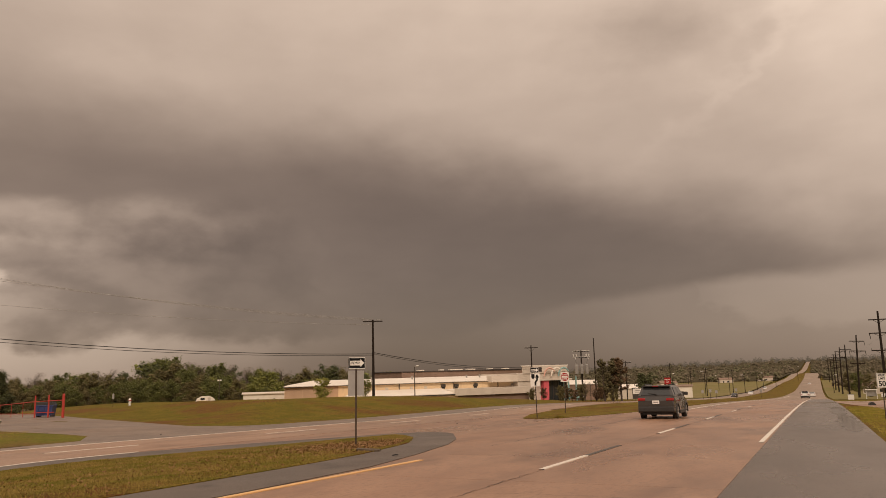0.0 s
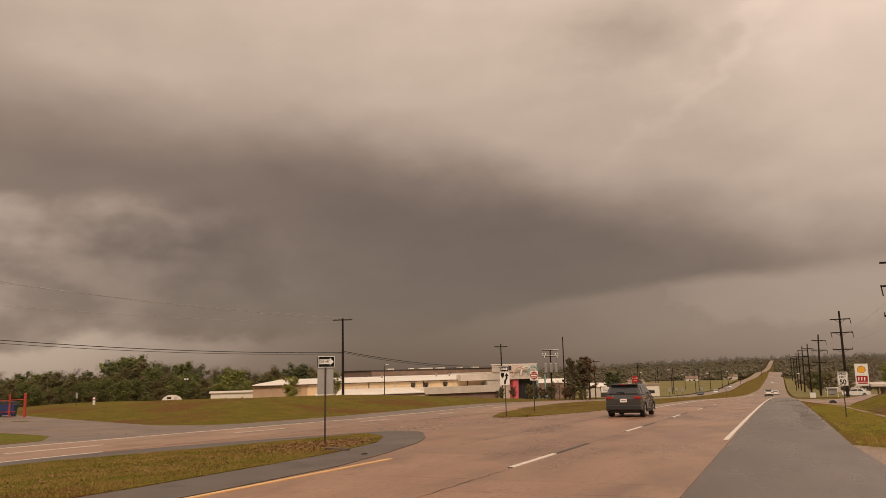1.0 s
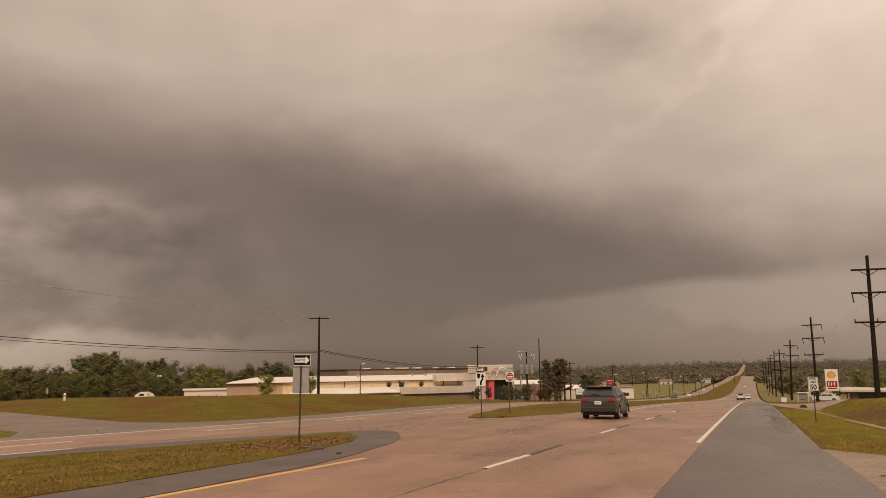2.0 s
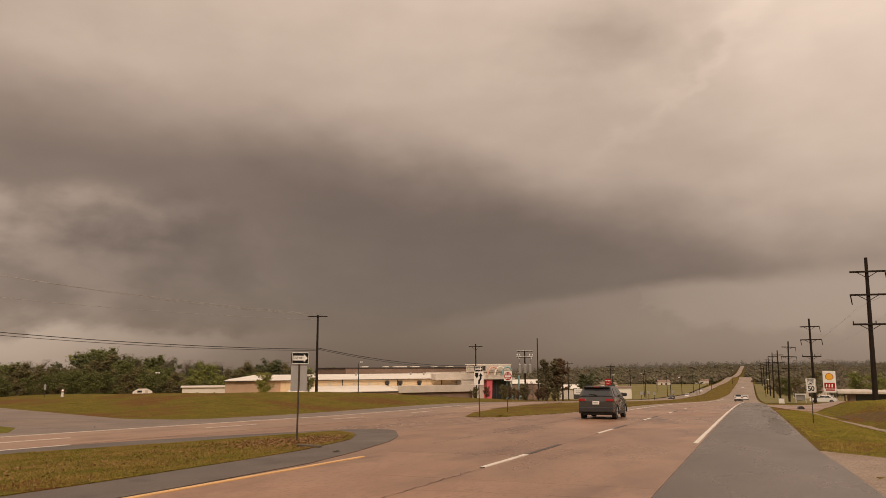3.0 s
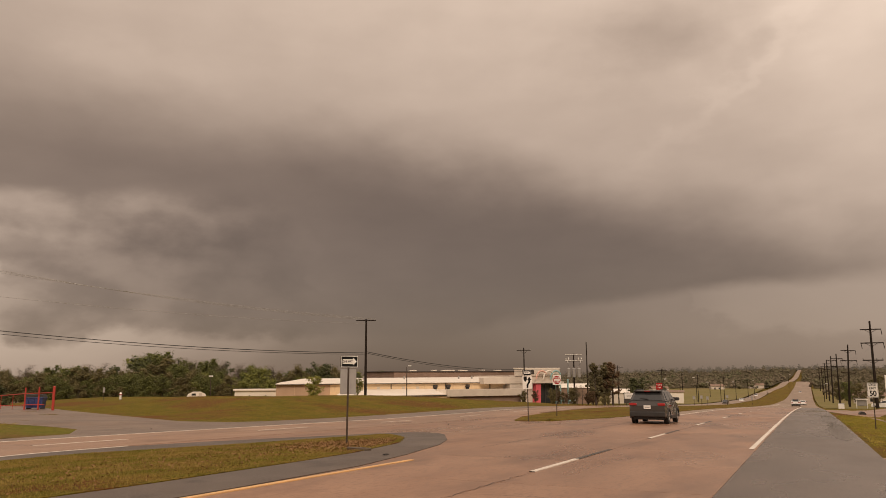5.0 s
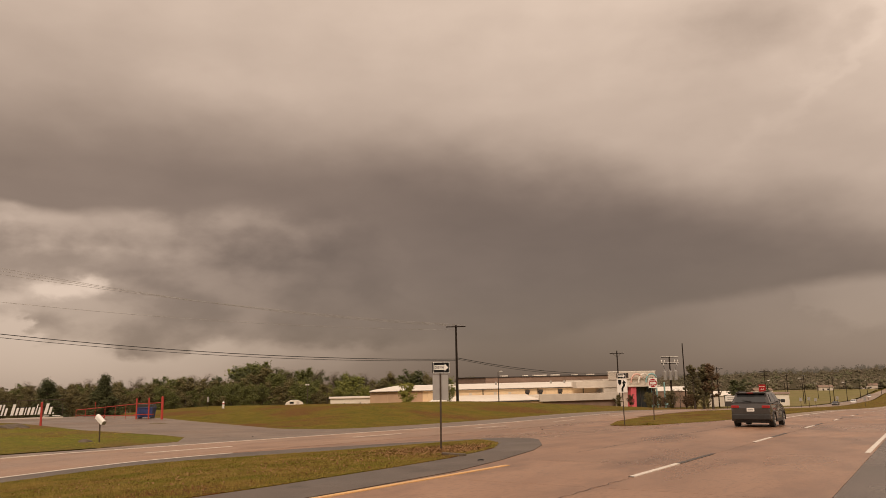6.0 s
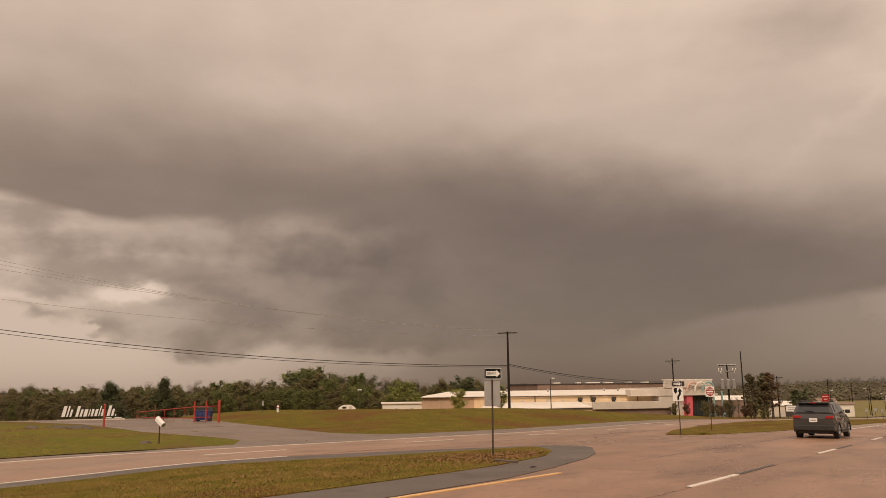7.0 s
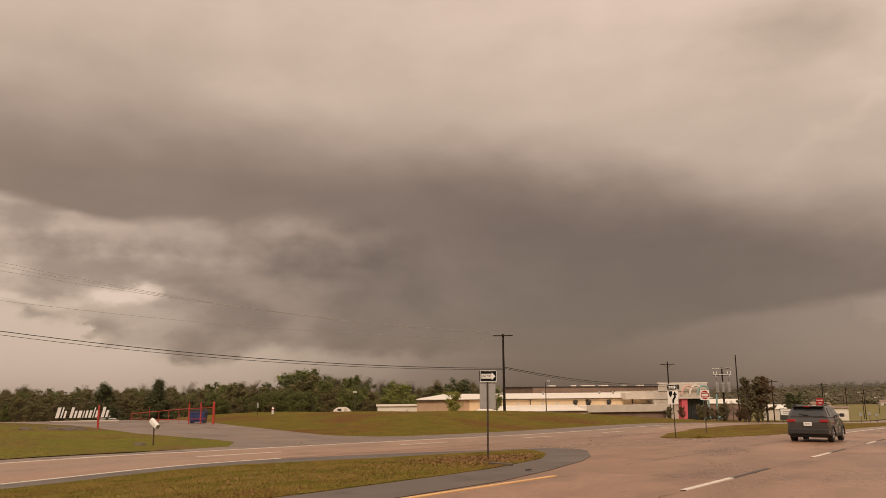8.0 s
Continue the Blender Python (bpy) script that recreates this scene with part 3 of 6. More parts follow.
line("trim_edge_line", -1.58, 23.2, 165, 0.13, M["white_line"], 0.032, "worn white edge line on the concrete")
line("trim_yellow_line", -8.27, -40, 15.7, 0.13, M["yellow_line"], 0.036, "yellow line along the median")
line("trim_yellow_line_far", -8.45, 43, 260, 0.13, M["white_line"], 0.036, "pale faded line along the far median")
line("trim_opposite_inner", -21.85, -40, 20.0, 0.12, M["white_line"], 0.04, "pale line on the opposite carriageway")
line("trim_opposite_outer", -27.5, -40, 75, 0.12, M["white_line"], 0.036, "white edge line of the opposite carriageway")
for k in range(18):
    y = 14.6 + 12.19 * k
    line("trim_dash", -5.03, y, y + 3.2, 0.12, M["white_line"], 0.036, "white lane dash")
    if k < 5:
        line("trim_dash_shadow", -5.03, y + 3.25, y + 6.6, 0.11, M["black_line"], 0.034, "black contrast dash behind a white one")
for k in range(-2, 6):
    y = 18.5 + 12.19 * k
    line("trim_opposite_dash", -24.8, y, y + 4.2, 0.11, M["white_line"], 0.036, "white lane dash on the opposite carriageway")


# ---- poles and wires ----
def utility_pole(x, y, top, arms, lean=(0, 0), r=0.15, turn=0.0, label="dark weathered wooden utility pole with a crossarm", group="utility poles", brace=True, below=0.4):
    """A tapered pole with crossarms given as (distance under the top, half width); each carries pin insulators."""
    z0 = gz(x, y)
    h = top - z0
    p = thing("utility_pole", pose(x, y, z0, lean[0], lean[1], turn), label, "utility pole", group)
    part("pole", rod(B(), (0, 0, -below), (0, 0, h), r, r * 0.62, 10), M["pole_wood"], p)
    for down, half in arms:
        a = part("crossarm", box(B(), -half, half, -0.06, 0.06, h - down - 0.07, h - down + 0.07, 0.012), M["pole_wood"], p)
        a.location.y = -0.16
        for s in (-0.94, -0.5, 0.5, 0.94):
            i = part("insulator", rod(B(), (s * half, -0.16, h - down + 0.07), (s * half, -0.16, h - down + 0.27), 0.05, 0.03, 6), M["galv"], p, "glazed pin insulator")
        if brace:
            b = B()
            for s in (-1, 1):
                rod(b, (s * half * 0.55, -0.2, h - down - 0.05), (0, -0.2, h - down - 0.75), 0.025, None, 5)
            part("brace", b, M["pole_wood"], p)
    return p


def transmission_pole(x, y, top, scale=1.0, lean=(0, 0), turn=-5):
    """A tall pole with three staggered arms whose ends carry hanging insulators."""
    z0 = gz(x, y)
    h = top - z0
    p = thing("transmission_pole", pose(x, y, z0, lean[0], lean[1], turn), "tall dark wooden transmission pole with three crossarms", "utility pole", "transmission poles along the road")
    part("pole", rod(B(), (0, 0, -0.4), (0, 0, h), 0.27 * scale, 0.15 * scale, 10), M["pole_wood"], p)
    for down, lo, hi in ((1.4, -1.5, 1.6), (3.65, -1.6, 1.8), (6.5, -1.5, 1.5)):
        part("crossarm", box(B(), lo, hi, -0.32, -0.18, h - down - 0.09, h - down + 0.09, 0.015), M["pole_wood"], p)
        b = B()
        rod(b, (-0.9, -0.25, h - down - 0.05), (0, -0.25, h - down - 0.6), 0.035, None, 5)
        rod(b, (0.9, -0.25, h - down - 0.05), (0, -0.25, h - down - 0.6), 0.035, None, 5)
        part("brace", b, M["pole_wood"], p)
        ends = ((lo, -1), (hi, -1)) if down == 3.65 else ((hi, -1),) if down == 1.4 else ((lo, 1), (hi, 1), (0.5, 1))
        for e, up in ends:
            e *= 0.96
            part("insulator", rod(B(), (e, -0.25, h - down), (e + (0.12 if up < 0 else 0), -0.25, h - down + (0.35 if up > 0 else -0.95)), 0.06, 0.05, 6), M["pole_wood"], p)
    return p


def cable(name, a, b, sag, r, label, n=24, mat="wire"):
    a, b = Vector(a), Vector(b)
    cu = bpy.data.curves.new(name, "CURVE")
    cu.dimensions, cu.bevel_depth, cu.bevel_resolution = "3D", r, 1
    sp = cu.splines.new("POLY")
    sp.points.add(n)
    for i in range(n + 1):
        t = i / n
        q = a.lerp(b, t)
        sp.points[i].co = (q.x, q.y, q.z - 4 * sag * t * (1 - t), 1)
    me_ob = bpy.data.objects.new(name, cu)
    dg = bpy.context.evaluated_depsgraph_get()
    scene.collection.objects.link(me_ob)
    dg.update()
    me = bpy.data.meshes.new_from_object(me_ob.evaluated_get(dg))
    bpy.data.objects.remove(me_ob)
    me.materials.clear()
    me.materials.append(M[mat])
    return tagged(new(name, me), label, "cable", "overhead cables")


pole_a = utility_pole(-54.4, 89.8, 8.96, [(0.22, 1.35)], turn=25, r=0.2, brace=False)
utility_pole(-49.8, 141.5, 6.36, [(0.5, 1.35)], turn=20, r=0.17)
utility_pole(-41.4, 185.4, 3.15, [(0.4, 1.3)], turn=15)
utility_pole(-38.0, 226.8, 2.48, [(0.5, 1.4), (1.6, 1.2)], turn=12)
utility_pole(-36.8, 257.4, 1.11, [(0.3, 0.5)], turn=12)
utility_pole(-34.6, 277.9, 0.68, [(0.3, 0.4)], turn=12)
utility_pole(-31.0, 330, -0.5, [(0.3, 0.9)], turn=12)
utility_pole(-28.0, 420, -2.0, [(0.3, 0.9)], turn=12)
pole_c = utility_pole(-95.5, 30.0, 18.1, [(0.3, 1.35)], turn=60, label="wooden utility pole standing by the yard")
tall = thing("antenna_mast", pose(-42.1, 159.5, gz(-42.1, 159.5)), "thin bare dark mast rising above the trees", "mast")
part("mast", rod(B(), (0, 0, -0.3), (0, 0, 13.1), 0.16, 0.1, 8), M["pole_wood"], tall)
for x, y, top, lean in ((10.9, 83.3, 12.1, 1.1), (10.0, 145.7, 9.84, 0), (8.2, 199.8, 7.65, 2.6), (8.0, 254.9, 6.61, 0.1), (7.3, 299.9, 6.7, 1.4), (7.3, 349.9, 5.91, 0.2), (7.1, 399.9, 5.19, 1.2), (7.0, 470, 4.4, 0), (6.9, 560, 4.2, 0)):
    transmission_pole(x, y, top, lean=(0, lean))

# transformer bank pole
xp = utility_pole(-40.7, 144.4, 5.13, [(0.25, 1.55), (1.4, 1.55)], turn=18, r=0.2, label="wooden pole carrying three grey transformers and pale crossarms", brace=False)
xh = 5.13 - gz(-40.7, 144.4)
for s in (-0.95, 0.0, 0.95):
    b = B()
    rod(b, (s, -0.45, xh - 4.5), (s, -0.45, xh - 2.9), 0.34, 0.34, 12)
    rod(b, (s, -0.45, xh - 2.9), (s, -0.45, xh - 2.75), 0.34, 0.2, 12)
    rod(b, (s - 0.12, -0.45, xh - 2.75), (s - 0.16, -0.45, xh - 2.4), 0.05, 0.03, 6)
    part("transformer", b, M["galv"], xp, "grey transformer can")
for dz in (1.25, 0.1):
    part("arm_face", box(B(), -1.62, 1.62, -0.3, -0.24, xh - dz - 0.10, xh - dz - 0.02), M["sign_white"], xp, "pale crossarm")
for e in (-1.45, -0.95, 0.95, 1.45):
    b = B()
    rod(b, (e, -0.3, xh - 1.2), (e, -0.3, xh - 0.95), 0.05, 0.1, 8)
    rod(b, (e, -0.3, xh - 0.95), (e, -0.3, xh - 0.75), 0.11, 0.05, 8)
    part("bushing", b, M["sign_white"], xp, "white porcelain insulator")
for e in (-1.2, 1.2):
    part("cutout", rod(B(), (e, -0.34, xh - 1.25), (e + 0.12, -0.34, xh - 1.75), 0.06, 0.05, 6), M["sign_white"], xp, "white fused cutout")
part("lead", rod(B(), (-1.2, -0.34, xh - 1.75), (-0.95, -0.45, xh - 2.45), 0.02, None, 5), M["wire"], xp)
part("lead", rod(B(), (1.2, -0.34, xh - 1.75), (0.95, -0.45, xh - 2.45), 0.02, None, 5), M["wire"], xp)
part("meter_plate", box(B(), -0.55, 0.15, -0.42, -0.2, xh - 9.3, xh - 8.7, 0.02), M["sign_white"], xp, "white plate near the foot")

for z, r, ze, sag, zr in ((4.32, 0.045, 9.92, 1.42, 2.2), (4.14, 0.03, 9.48, 1.44, 1.8)):
    cable("overhead_cable", (-54.4, 89.6, z), (-95.5, 30.0, ze), sag, r, "black overhead cable slung between poles")
    cable("overhead_cable", (-54.4, 89.6, z + 0.2), (-49.8, 141.3, zr), 0.8, r, "black overhead cable slung between poles")
for off, z, ze, sag in ((-1.2, 8.95, 18.3, 1.68), (0.0, 8.95, 17.6, 1.45), (1.2, 8.95, 16.75, 1.16), (0.0, 8.3, 13.0, 1.16)):
    cable("overhead_wire", (-54.4 + off * 0.9, 89.6 + off * 0.4, z), (-95.5, 30.0, ze), sag, 0.02, "thin pale overhead wire strung from the pole's crossarm", mat="galv")
for k, (dx, dz) in enumerate(((1.6, -2.5), (1.9, -4.9), (-1.5, -4.9))):
    pts = [(11.5, 83.2, 12.1), (10.4, 145.6, 9.84), (8.8, 199.8, 7.65), (8.3, 254.9, 6.61), (7.9, 299.9, 6.7)]
    for (x0, y0, z0), (x1, y1, z1) in zip([(13.5, 22, 14.0)] + pts, pts):
        cable("overhead_wire", (x0 + dx, y0, z0 + dz), (x1 + dx, y1, z1 + dz), 0.5, 0.004, "thin overhead wire between transmission poles")


# ---- traffic signs ----
def sign_post(bm, h, w=0.05):
    """A U-shaped steel channel."""
    box(bm, -w / 2, w / 2, 0.0, 0.008, -0.3, h)
    box(bm, -w / 2, -w / 2 + 0.008, 0.008, 0.035, -0.3, h)
    box(bm, w / 2 - 0.008, w / 2, 0.008, 0.035, -0.3, h)
    return bm


def plate(w, h, r=0.04, y=0.0, t=0.006, zc=0.0, xc=0.0):
    """A round-cornered plate facing -y."""
    out = []
    for cx, cz, a0 in ((w / 2 - r, h / 2 - r, 0), (-w / 2 + r, h / 2 - r, 90), (-w / 2 + r, -h / 2 + r, 180), (w / 2 - r, -h / 2 + r, 270)):
        for k in range(4):
            a = radians(a0 + 30 * k)
            out.append((xc + cx + r * math.cos(a), zc + cz + r * math.sin(a)))
    return prism(B(), out, y - t, y)


def letters(text, size, mat, parent, x, y, z, name="lettering", wide=1.0, bold=0.0):
    cu = bpy.data.curves.new(name, "FONT")
    cu.body, cu.size, cu.align_x, cu.align_y, cu.extrude, cu.offset = text, size, "CENTER", "CENTER", 0.002, bold
    ob = bpy.data.objects.new(name, cu)
    scene.collection.objects.link(ob)
    dg = bpy.context.evaluated_depsgraph_get()
    dg.update()
    me = bpy.data.meshes.new_from_object(ob.evaluated_get(dg))
    bpy.data.objects.remove(ob)
    me.materials.clear()
    me.materials.append(mat)
    me.transform(Matrix.Translation((x, y, z)) @ Euler((radians(90), 0, 0)).to_matrix().to_4x4() @ Matrix.Diagonal((wide, 1, 1, 1)))
    o = new(name, me)
    o.parent = parent
    return o


def flat(outline, y, t=0.002):
    return prism(B(), outline, y - t, y)


def one_way(parent, w, h, zc, y=-0.01, xc=0.0):
    part("panel", plate(w, h, 0.02, y, 0.005, zc, xc), M["sign_white"], parent, "white edged panel")
    part("panel_face", plate(w * 0.95, h * 0.9, 0.015, y - 0.005, 0.002, zc, xc), M["sign_black"], parent, "black panel face")
    s, t = w / 2, h / 2
    part("arrow", flat([(xc - s * 0.84, zc - t * 0.42), (xc + s * 0.42, zc - t * 0.42), (xc + s * 0.42, zc - t * 0.7), (xc + s * 0.88, zc), (xc + s * 0.42, zc + t * 0.7), (xc + s * 0.42, zc + t * 0.42), (xc - s * 0.84, zc + t * 0.42)], y - 0.007), M["sign_white"], parent, "white arrow")
    letters("ONE WAY", h * 0.31, M["sign_black"], parent, xc - s * 0.22, y - 0.0105, zc, "lettering", wide=w / h * 0.40, bold=0.002)


def facing(x, y):
    return -math.degrees(math.atan2(x, y))


s = thing("one_way_sign", pose(-12.78, 20.03, median_z(-12.78, 20.03) - 0.02, 0, 0.6, facing(-12.78, 20.03)), "one way sign above a bare grey sign back, brown post", "traffic sign")
s.scale = (0.868, 0.868, 0.953)
part("post", sign_post(B(), 2.72, 0.065), M["post"], s)
one_way(s, 0.58, 0.36, 2.62, -0.02, 0.03)
part("edge_panel", box(B(), -0.285, -0.255, -0.02, 0.26, 2.46, 2.78, 0.004), M["sign_black"], s, "second panel seen on edge")
part("back_panel", plate(0.56, 0.80, 0.03, 0.05, 0.006, 1.98, 0.0), M["sign_back"], s, "bare aluminium back of a sign")

s = thing("keep_sign", pose(-15.95, 45.9, gz(-15.95, 45.9) + 0.02, 0, -0.4, facing(-15.95, 45.9)), "white divided road sign with a small one way plate above", "traffic sign")
s.scale = (0.92, 0.92, 0.92)
part("post", sign_post(B(), 3.4, 0.07), M["post"], s)
part("panel", plate(0.66, 0.88, 0.05, -0.01, 0.006, 2.60), M["sign_white"], s)
part("median_mark", flat([(-0.25, 3.0), (-0.03, 3.0), (-0.03, 2.78), (-0.14, 2.62), (-0.25, 2.78)], -0.017), M["sign_black"], s, "black median symbol")
part("arrow", flat([(-0.06, 2.22), (0.06, 2.22), (0.07, 2.42), (0.19, 2.6), (0.19, 2.76), (0.28, 2.76), (0.13, 2.99), (-0.01, 2.76), (0.07, 2.76), (0.06, 2.62), (-0.05, 2.46)], -0.017), M["sign_black"], s, "black curved arrow")
one_way(s, 0.52, 0.36, 3.26)

s = thing("do_not_enter_sign", pose(-17.0, 55.3, gz(-17.0, 55.3) + 0.02, 0, 1.6, facing(-17.0, 55.3)), "red and white do not enter sign on a leaning post", "traffic sign")
s.scale = (0.76, 0.76, 0.76)
part("post", sign_post(B(), 4.1, 0.09), M["post"], s)
part("panel", plate(0.80, 0.95, 0.05, -0.01, 0.006, 3.58), M["sign_white"], s)
part("disc", flat([(0.37 * math.cos(a * math.pi / 16), 3.58 + 0.40 * math.sin(a * math.pi / 16)) for a in range(32)], -0.017), M["sign_red"], s, "red disc")
part("bar", flat([(-0.29, 3.51), (0.29, 3.51), (0.29, 3.65), (-0.29, 3.65)], -0.0195), M["sign_white"], s, "white bar")
letters("DO NOT", 0.17, M["sign_white"], s, 0, -0.022, 3.78, bold=0.004)
letters("ENTER", 0.17, M["sign_white"], s, 0, -0.022, 3.37, bold=0.004)

s = thing("speed_limit_sign", pose(2.58, 39.8, gz(2.58, 39.8) - 0.03, 0, 0.5, facing(2.58, 39.8)), "white fifty speed limit sign on a thin post", "traffic sign")
s.scale = (0.78, 0.9, 0.98)
part("post", sign_post(B(), 2.1, 0.06), M["post"], s)
part("panel", plate(0.56, 0.66, 0.04, -0.01, 0.006, 1.80), M["sign_white"], s)
for w, h, y in ((0.52, 0.62, -0.0165),):
    b = B()
    for a in ((-w / 2, w / 2, h / 2 - 0.012, h / 2), (-w / 2, w / 2, -h / 2, -h / 2 + 0.012), (-w / 2, -w / 2 + 0.012, -h / 2, h / 2), (w / 2 - 0.012, w / 2, -h / 2, h / 2)):
        box(b, a[0], a[1], y - 0.002, y, 1.80 + a[2], 1.80 + a[3])
    part("border", b, M["sign_black"], s, "thin black border")
letters("SPEED", 0.145, M["sign_black"], s, 0, -0.019, 2.03, bold=0.003)
letters("LIMIT", 0.145, M["sign_black"], s, 0, -0.019, 1.88, bold=0.003)
letters("50", 0.33, M["sign_black"], s, 0, -0.019, 1.64, wide=1.1, bold=0.008)

s = thing("wrong_way_sign", pose(-20.3, 118.3, gz(-20.3, 118.3), 0, 0, facing(-20.3, 118.3)), "red wrong way sign in the far median", "traffic sign")
s.scale = (0.87, 0.87, 0.87)
part("post", sign_post(B(), 3.9, 0.08), M["post"], s)
part("panel", plate(1.05, 1.15, 0.05, -0.01, 0.006, 3.45), M["sign_red"], s)
letters("WRONG", 0.24, M["sign_white"], s, 0, -0.02, 3.68, bold=0.004)
letters("WAY", 0.24, M["sign_white"], s, 0, -0.02, 3.25, bold=0.004)


# ---- trees ----
lump_ = bmesh.new()
bmesh.ops.create_icosphere(lump_, subdivisions=1, radius=1)
LUMP_V, LUMP_F = [v_.co.copy() for v_ in lump_.verts], [[v_.index for v_ in f_.verts] for f_ in lump_.faces]
lump_.free()


def tree_mesh(seed, h, spread, mat, density=900, leaf=0.42, crown_from=0.25, shape="round", gap=0.28, bark=None):
    """A tapered trunk with limbs, and a crown of many small leaf clumps set round the limb ends."""
    rnd = random.Random(seed)
    bm = B()
    rod(bm, (0, 0, -0.5), (0, 0, h * 0.45), h * 0.022 + 0.05, h * 0.014 + 0.02, 7)
    tips = []
    rod(bm, (0, 0, h * 0.45), (rnd.uniform(-.3, .3), rnd.uniform(-.3, .3), h * 0.9), h * 0.014 + 0.02, 0.03, 6)
    limbs = {"cone": 44, "pine": 30, "round": 30}.get(shape, 22)
    for k in range(limbs):
        t = crown_from + (0.95 - crown_from) * ((k + rnd.random()) / limbs) ** (1.3 if shape == "cone" else 1.0)
        a = rnd.uniform(0, 2 * math.pi)
        if shape == "round":
            reach = spread * math.sqrt(max(0.06, 1 - ((t - 0.58) / 0.46) ** 2)) * rnd.uniform(0.6, 1.05)
            rise = h * 0.1
        elif shape == "pine":
            reach = spread * (1.06 - t) ** 0.55 * rnd.uniform(0.45, 1.0)
            rise = h * 0.03
        elif shape == "cone":
            reach = spread * (1.03 - t) * rnd.uniform(0.75, 1.0) + 0.1
            rise = -0.02 * h
        else:
            reach = spread * (0.35 + 0.65 * math.sin(math.pi * min(t, 0.99))) * rnd.uniform(0.5, 1.1)
            rise = h * 0.06
        s0 = (0, 0, h * (t - 0.08))
        e = (reach * math.cos(a), reach * math.sin(a), h * t + rise * rnd.uniform(0.2, 0.8))
        rod(bm, s0, e, h * 0.006 + 0.015, 0.012, 5)
        tips.append((Vector(s0), Vector(e)))
    trunk = bpy.data.meshes.new("trunk")
    bm.to_mesh(trunk)
    bm.free()
    trunk.materials.append(bark or M["bark"])
    verts, faces = [], []
    heart = Vector((0, 0, h * (0.32 if shape == "cone" else 0.5)))
    for k in range(density):
        s0, e = tips[rnd.randrange(len(tips))]
        t = rnd.random() ** 0.6
        rad = spread * gap
        c = s0.lerp(e, t) + Vector((rnd.uniform(-1, 1), rnd.uniform(-1, 1), rnd.uniform(-0.8, 0.8))) * rad * 0.85
        if shape == "cone":
            c = s0.lerp(e, t) + Vector((rnd.gauss(0, .10), rnd.gauss(0, .10), rnd.gauss(0, 0.14))) * (1 + spread * 0.5)
        c.z = max(c.z, h * crown_from * 0.5)
        q = Euler((rnd.uniform(0, 6.28), rnd.uniform(0, 6.28), rnd.uniform(0, 6.28))).to_matrix()
        L = leaf * rnd.uniform(0.6, 1.5)
        i0 = len(verts)
        for p in ((-L, 0, 0), (-L * 0.1, -L * 0.5, 0.12 * L), (L, 0, 0), (L * 0.1, L * 0.55, -0.1 * L)):
            verts.append(tuple(c + q @ Vector(p)))
        quad = (i0, i0 + 1, i0 + 2, i0 + 3)
        faces.append(quad if (q @ Vector((0, 0, 1))).dot(c - heart) > 0 else quad[::-1])
    if shape != "vase":          # dense inner foliage
        for s0, e in [t_ for t_ in tips for _ in range({"round": 9, "pine": 5}.get(shape, 4))]:
            c = s0.lerp(e, rnd.uniform(0.3, 0.98)) + Vector((rnd.gauss(0, 1), rnd.gauss(0, 1), rnd.gauss(0, 0.8))) * spread * (0.085 if shape == "round" else 0.05)
            r_ = (spread * 0.065 if shape in ("round", "pine") else 0.07 + 0.07 * (e - s0).length) * rnd.uniform(0.6, 1.3)
            i0 = len(verts)
            for v_ in LUMP_V:
                verts.append(tuple(c + Vector((v_.x * r_ * 1.3, v_.y * r_ * 1.3, v_.z * r_)) * rnd.uniform(0.6, 1.35)))
            for f_ in LUMP_F:
                faces.append([i0 + i for i in f_])
    crown = bpy.data.meshes.new("crown")
    crown.from_pydata(verts, [], faces)
    crown.materials.append(mat)
    crown.shade_smooth()
    return trunk, crown


def tree(kind, x, y, scale=1.0, turn=0.0, tall=1.0, label="", group="", name="tree", sink=0.0):
    t = thing(name, pose(x, y, gz(x, y) - sink, 0, 0, turn), label, "tree", group)
    t.scale = (scale, scale, scale * tall)
    for nm, me in zip(("trunk", "crown"), kind):
        o = new(nm, me)
        o.parent = t
    return t


KINDS = {
    "green": tree_mesh(1, 12, 4.2, M["leaf_green"], 6000, 0.125, gap=0.27),
    "green_b": tree_mesh(2, 13, 3.8, M["leaf_green"], 6000, 0.125, 0.22, gap=0.27),
    "bright": tree_mesh(3, 11, 4.0, M["leaf_bright"], 5500, 0.12, gap=0.27),
    "brown": tree_mesh(4, 12, 4.0, M["leaf_brown"], 6000, 0.11, 0.15, gap=0.27),
    "brown_b": tree_mesh(5, 10, 4.4, M["leaf_brown"], 6000, 0.11, 0.08, gap=0.27),
    "bare": tree_mesh(6, 12, 3.8, M["leaf_grey"], 2600, 0.07, 0.3, "vase", 0.3, M["bark"]),
    "lime": tree_mesh(12, 8, 3.9, M["leaf_lime"], 2600, 0.16, 0.12, gap=0.25),
    "rusty": tree_mesh(7, 9, 3.2, M["leaf_red"], 5000, 0.10, 0.2, gap=0.27),
    "dark": tree_mesh(8, 12, 4.3, M["leaf_dark"], 6000, 0.125, 0.2, gap=0.2),
    "pine": tree_mesh(14, 9, 3.5, M["leaf_olive"], 5200, 0.10, 0.26, "pine", 0.12),
    "pine_b": tree_mesh(15, 9, 3.2, M["leaf_red"], 4600, 0.10, 0.28, "pine", 0.12),
    "cedar": tree_mesh(9, 6, 2.2, M["leaf_dark"], 12000, 0.075, 0.04, "cone"),
}
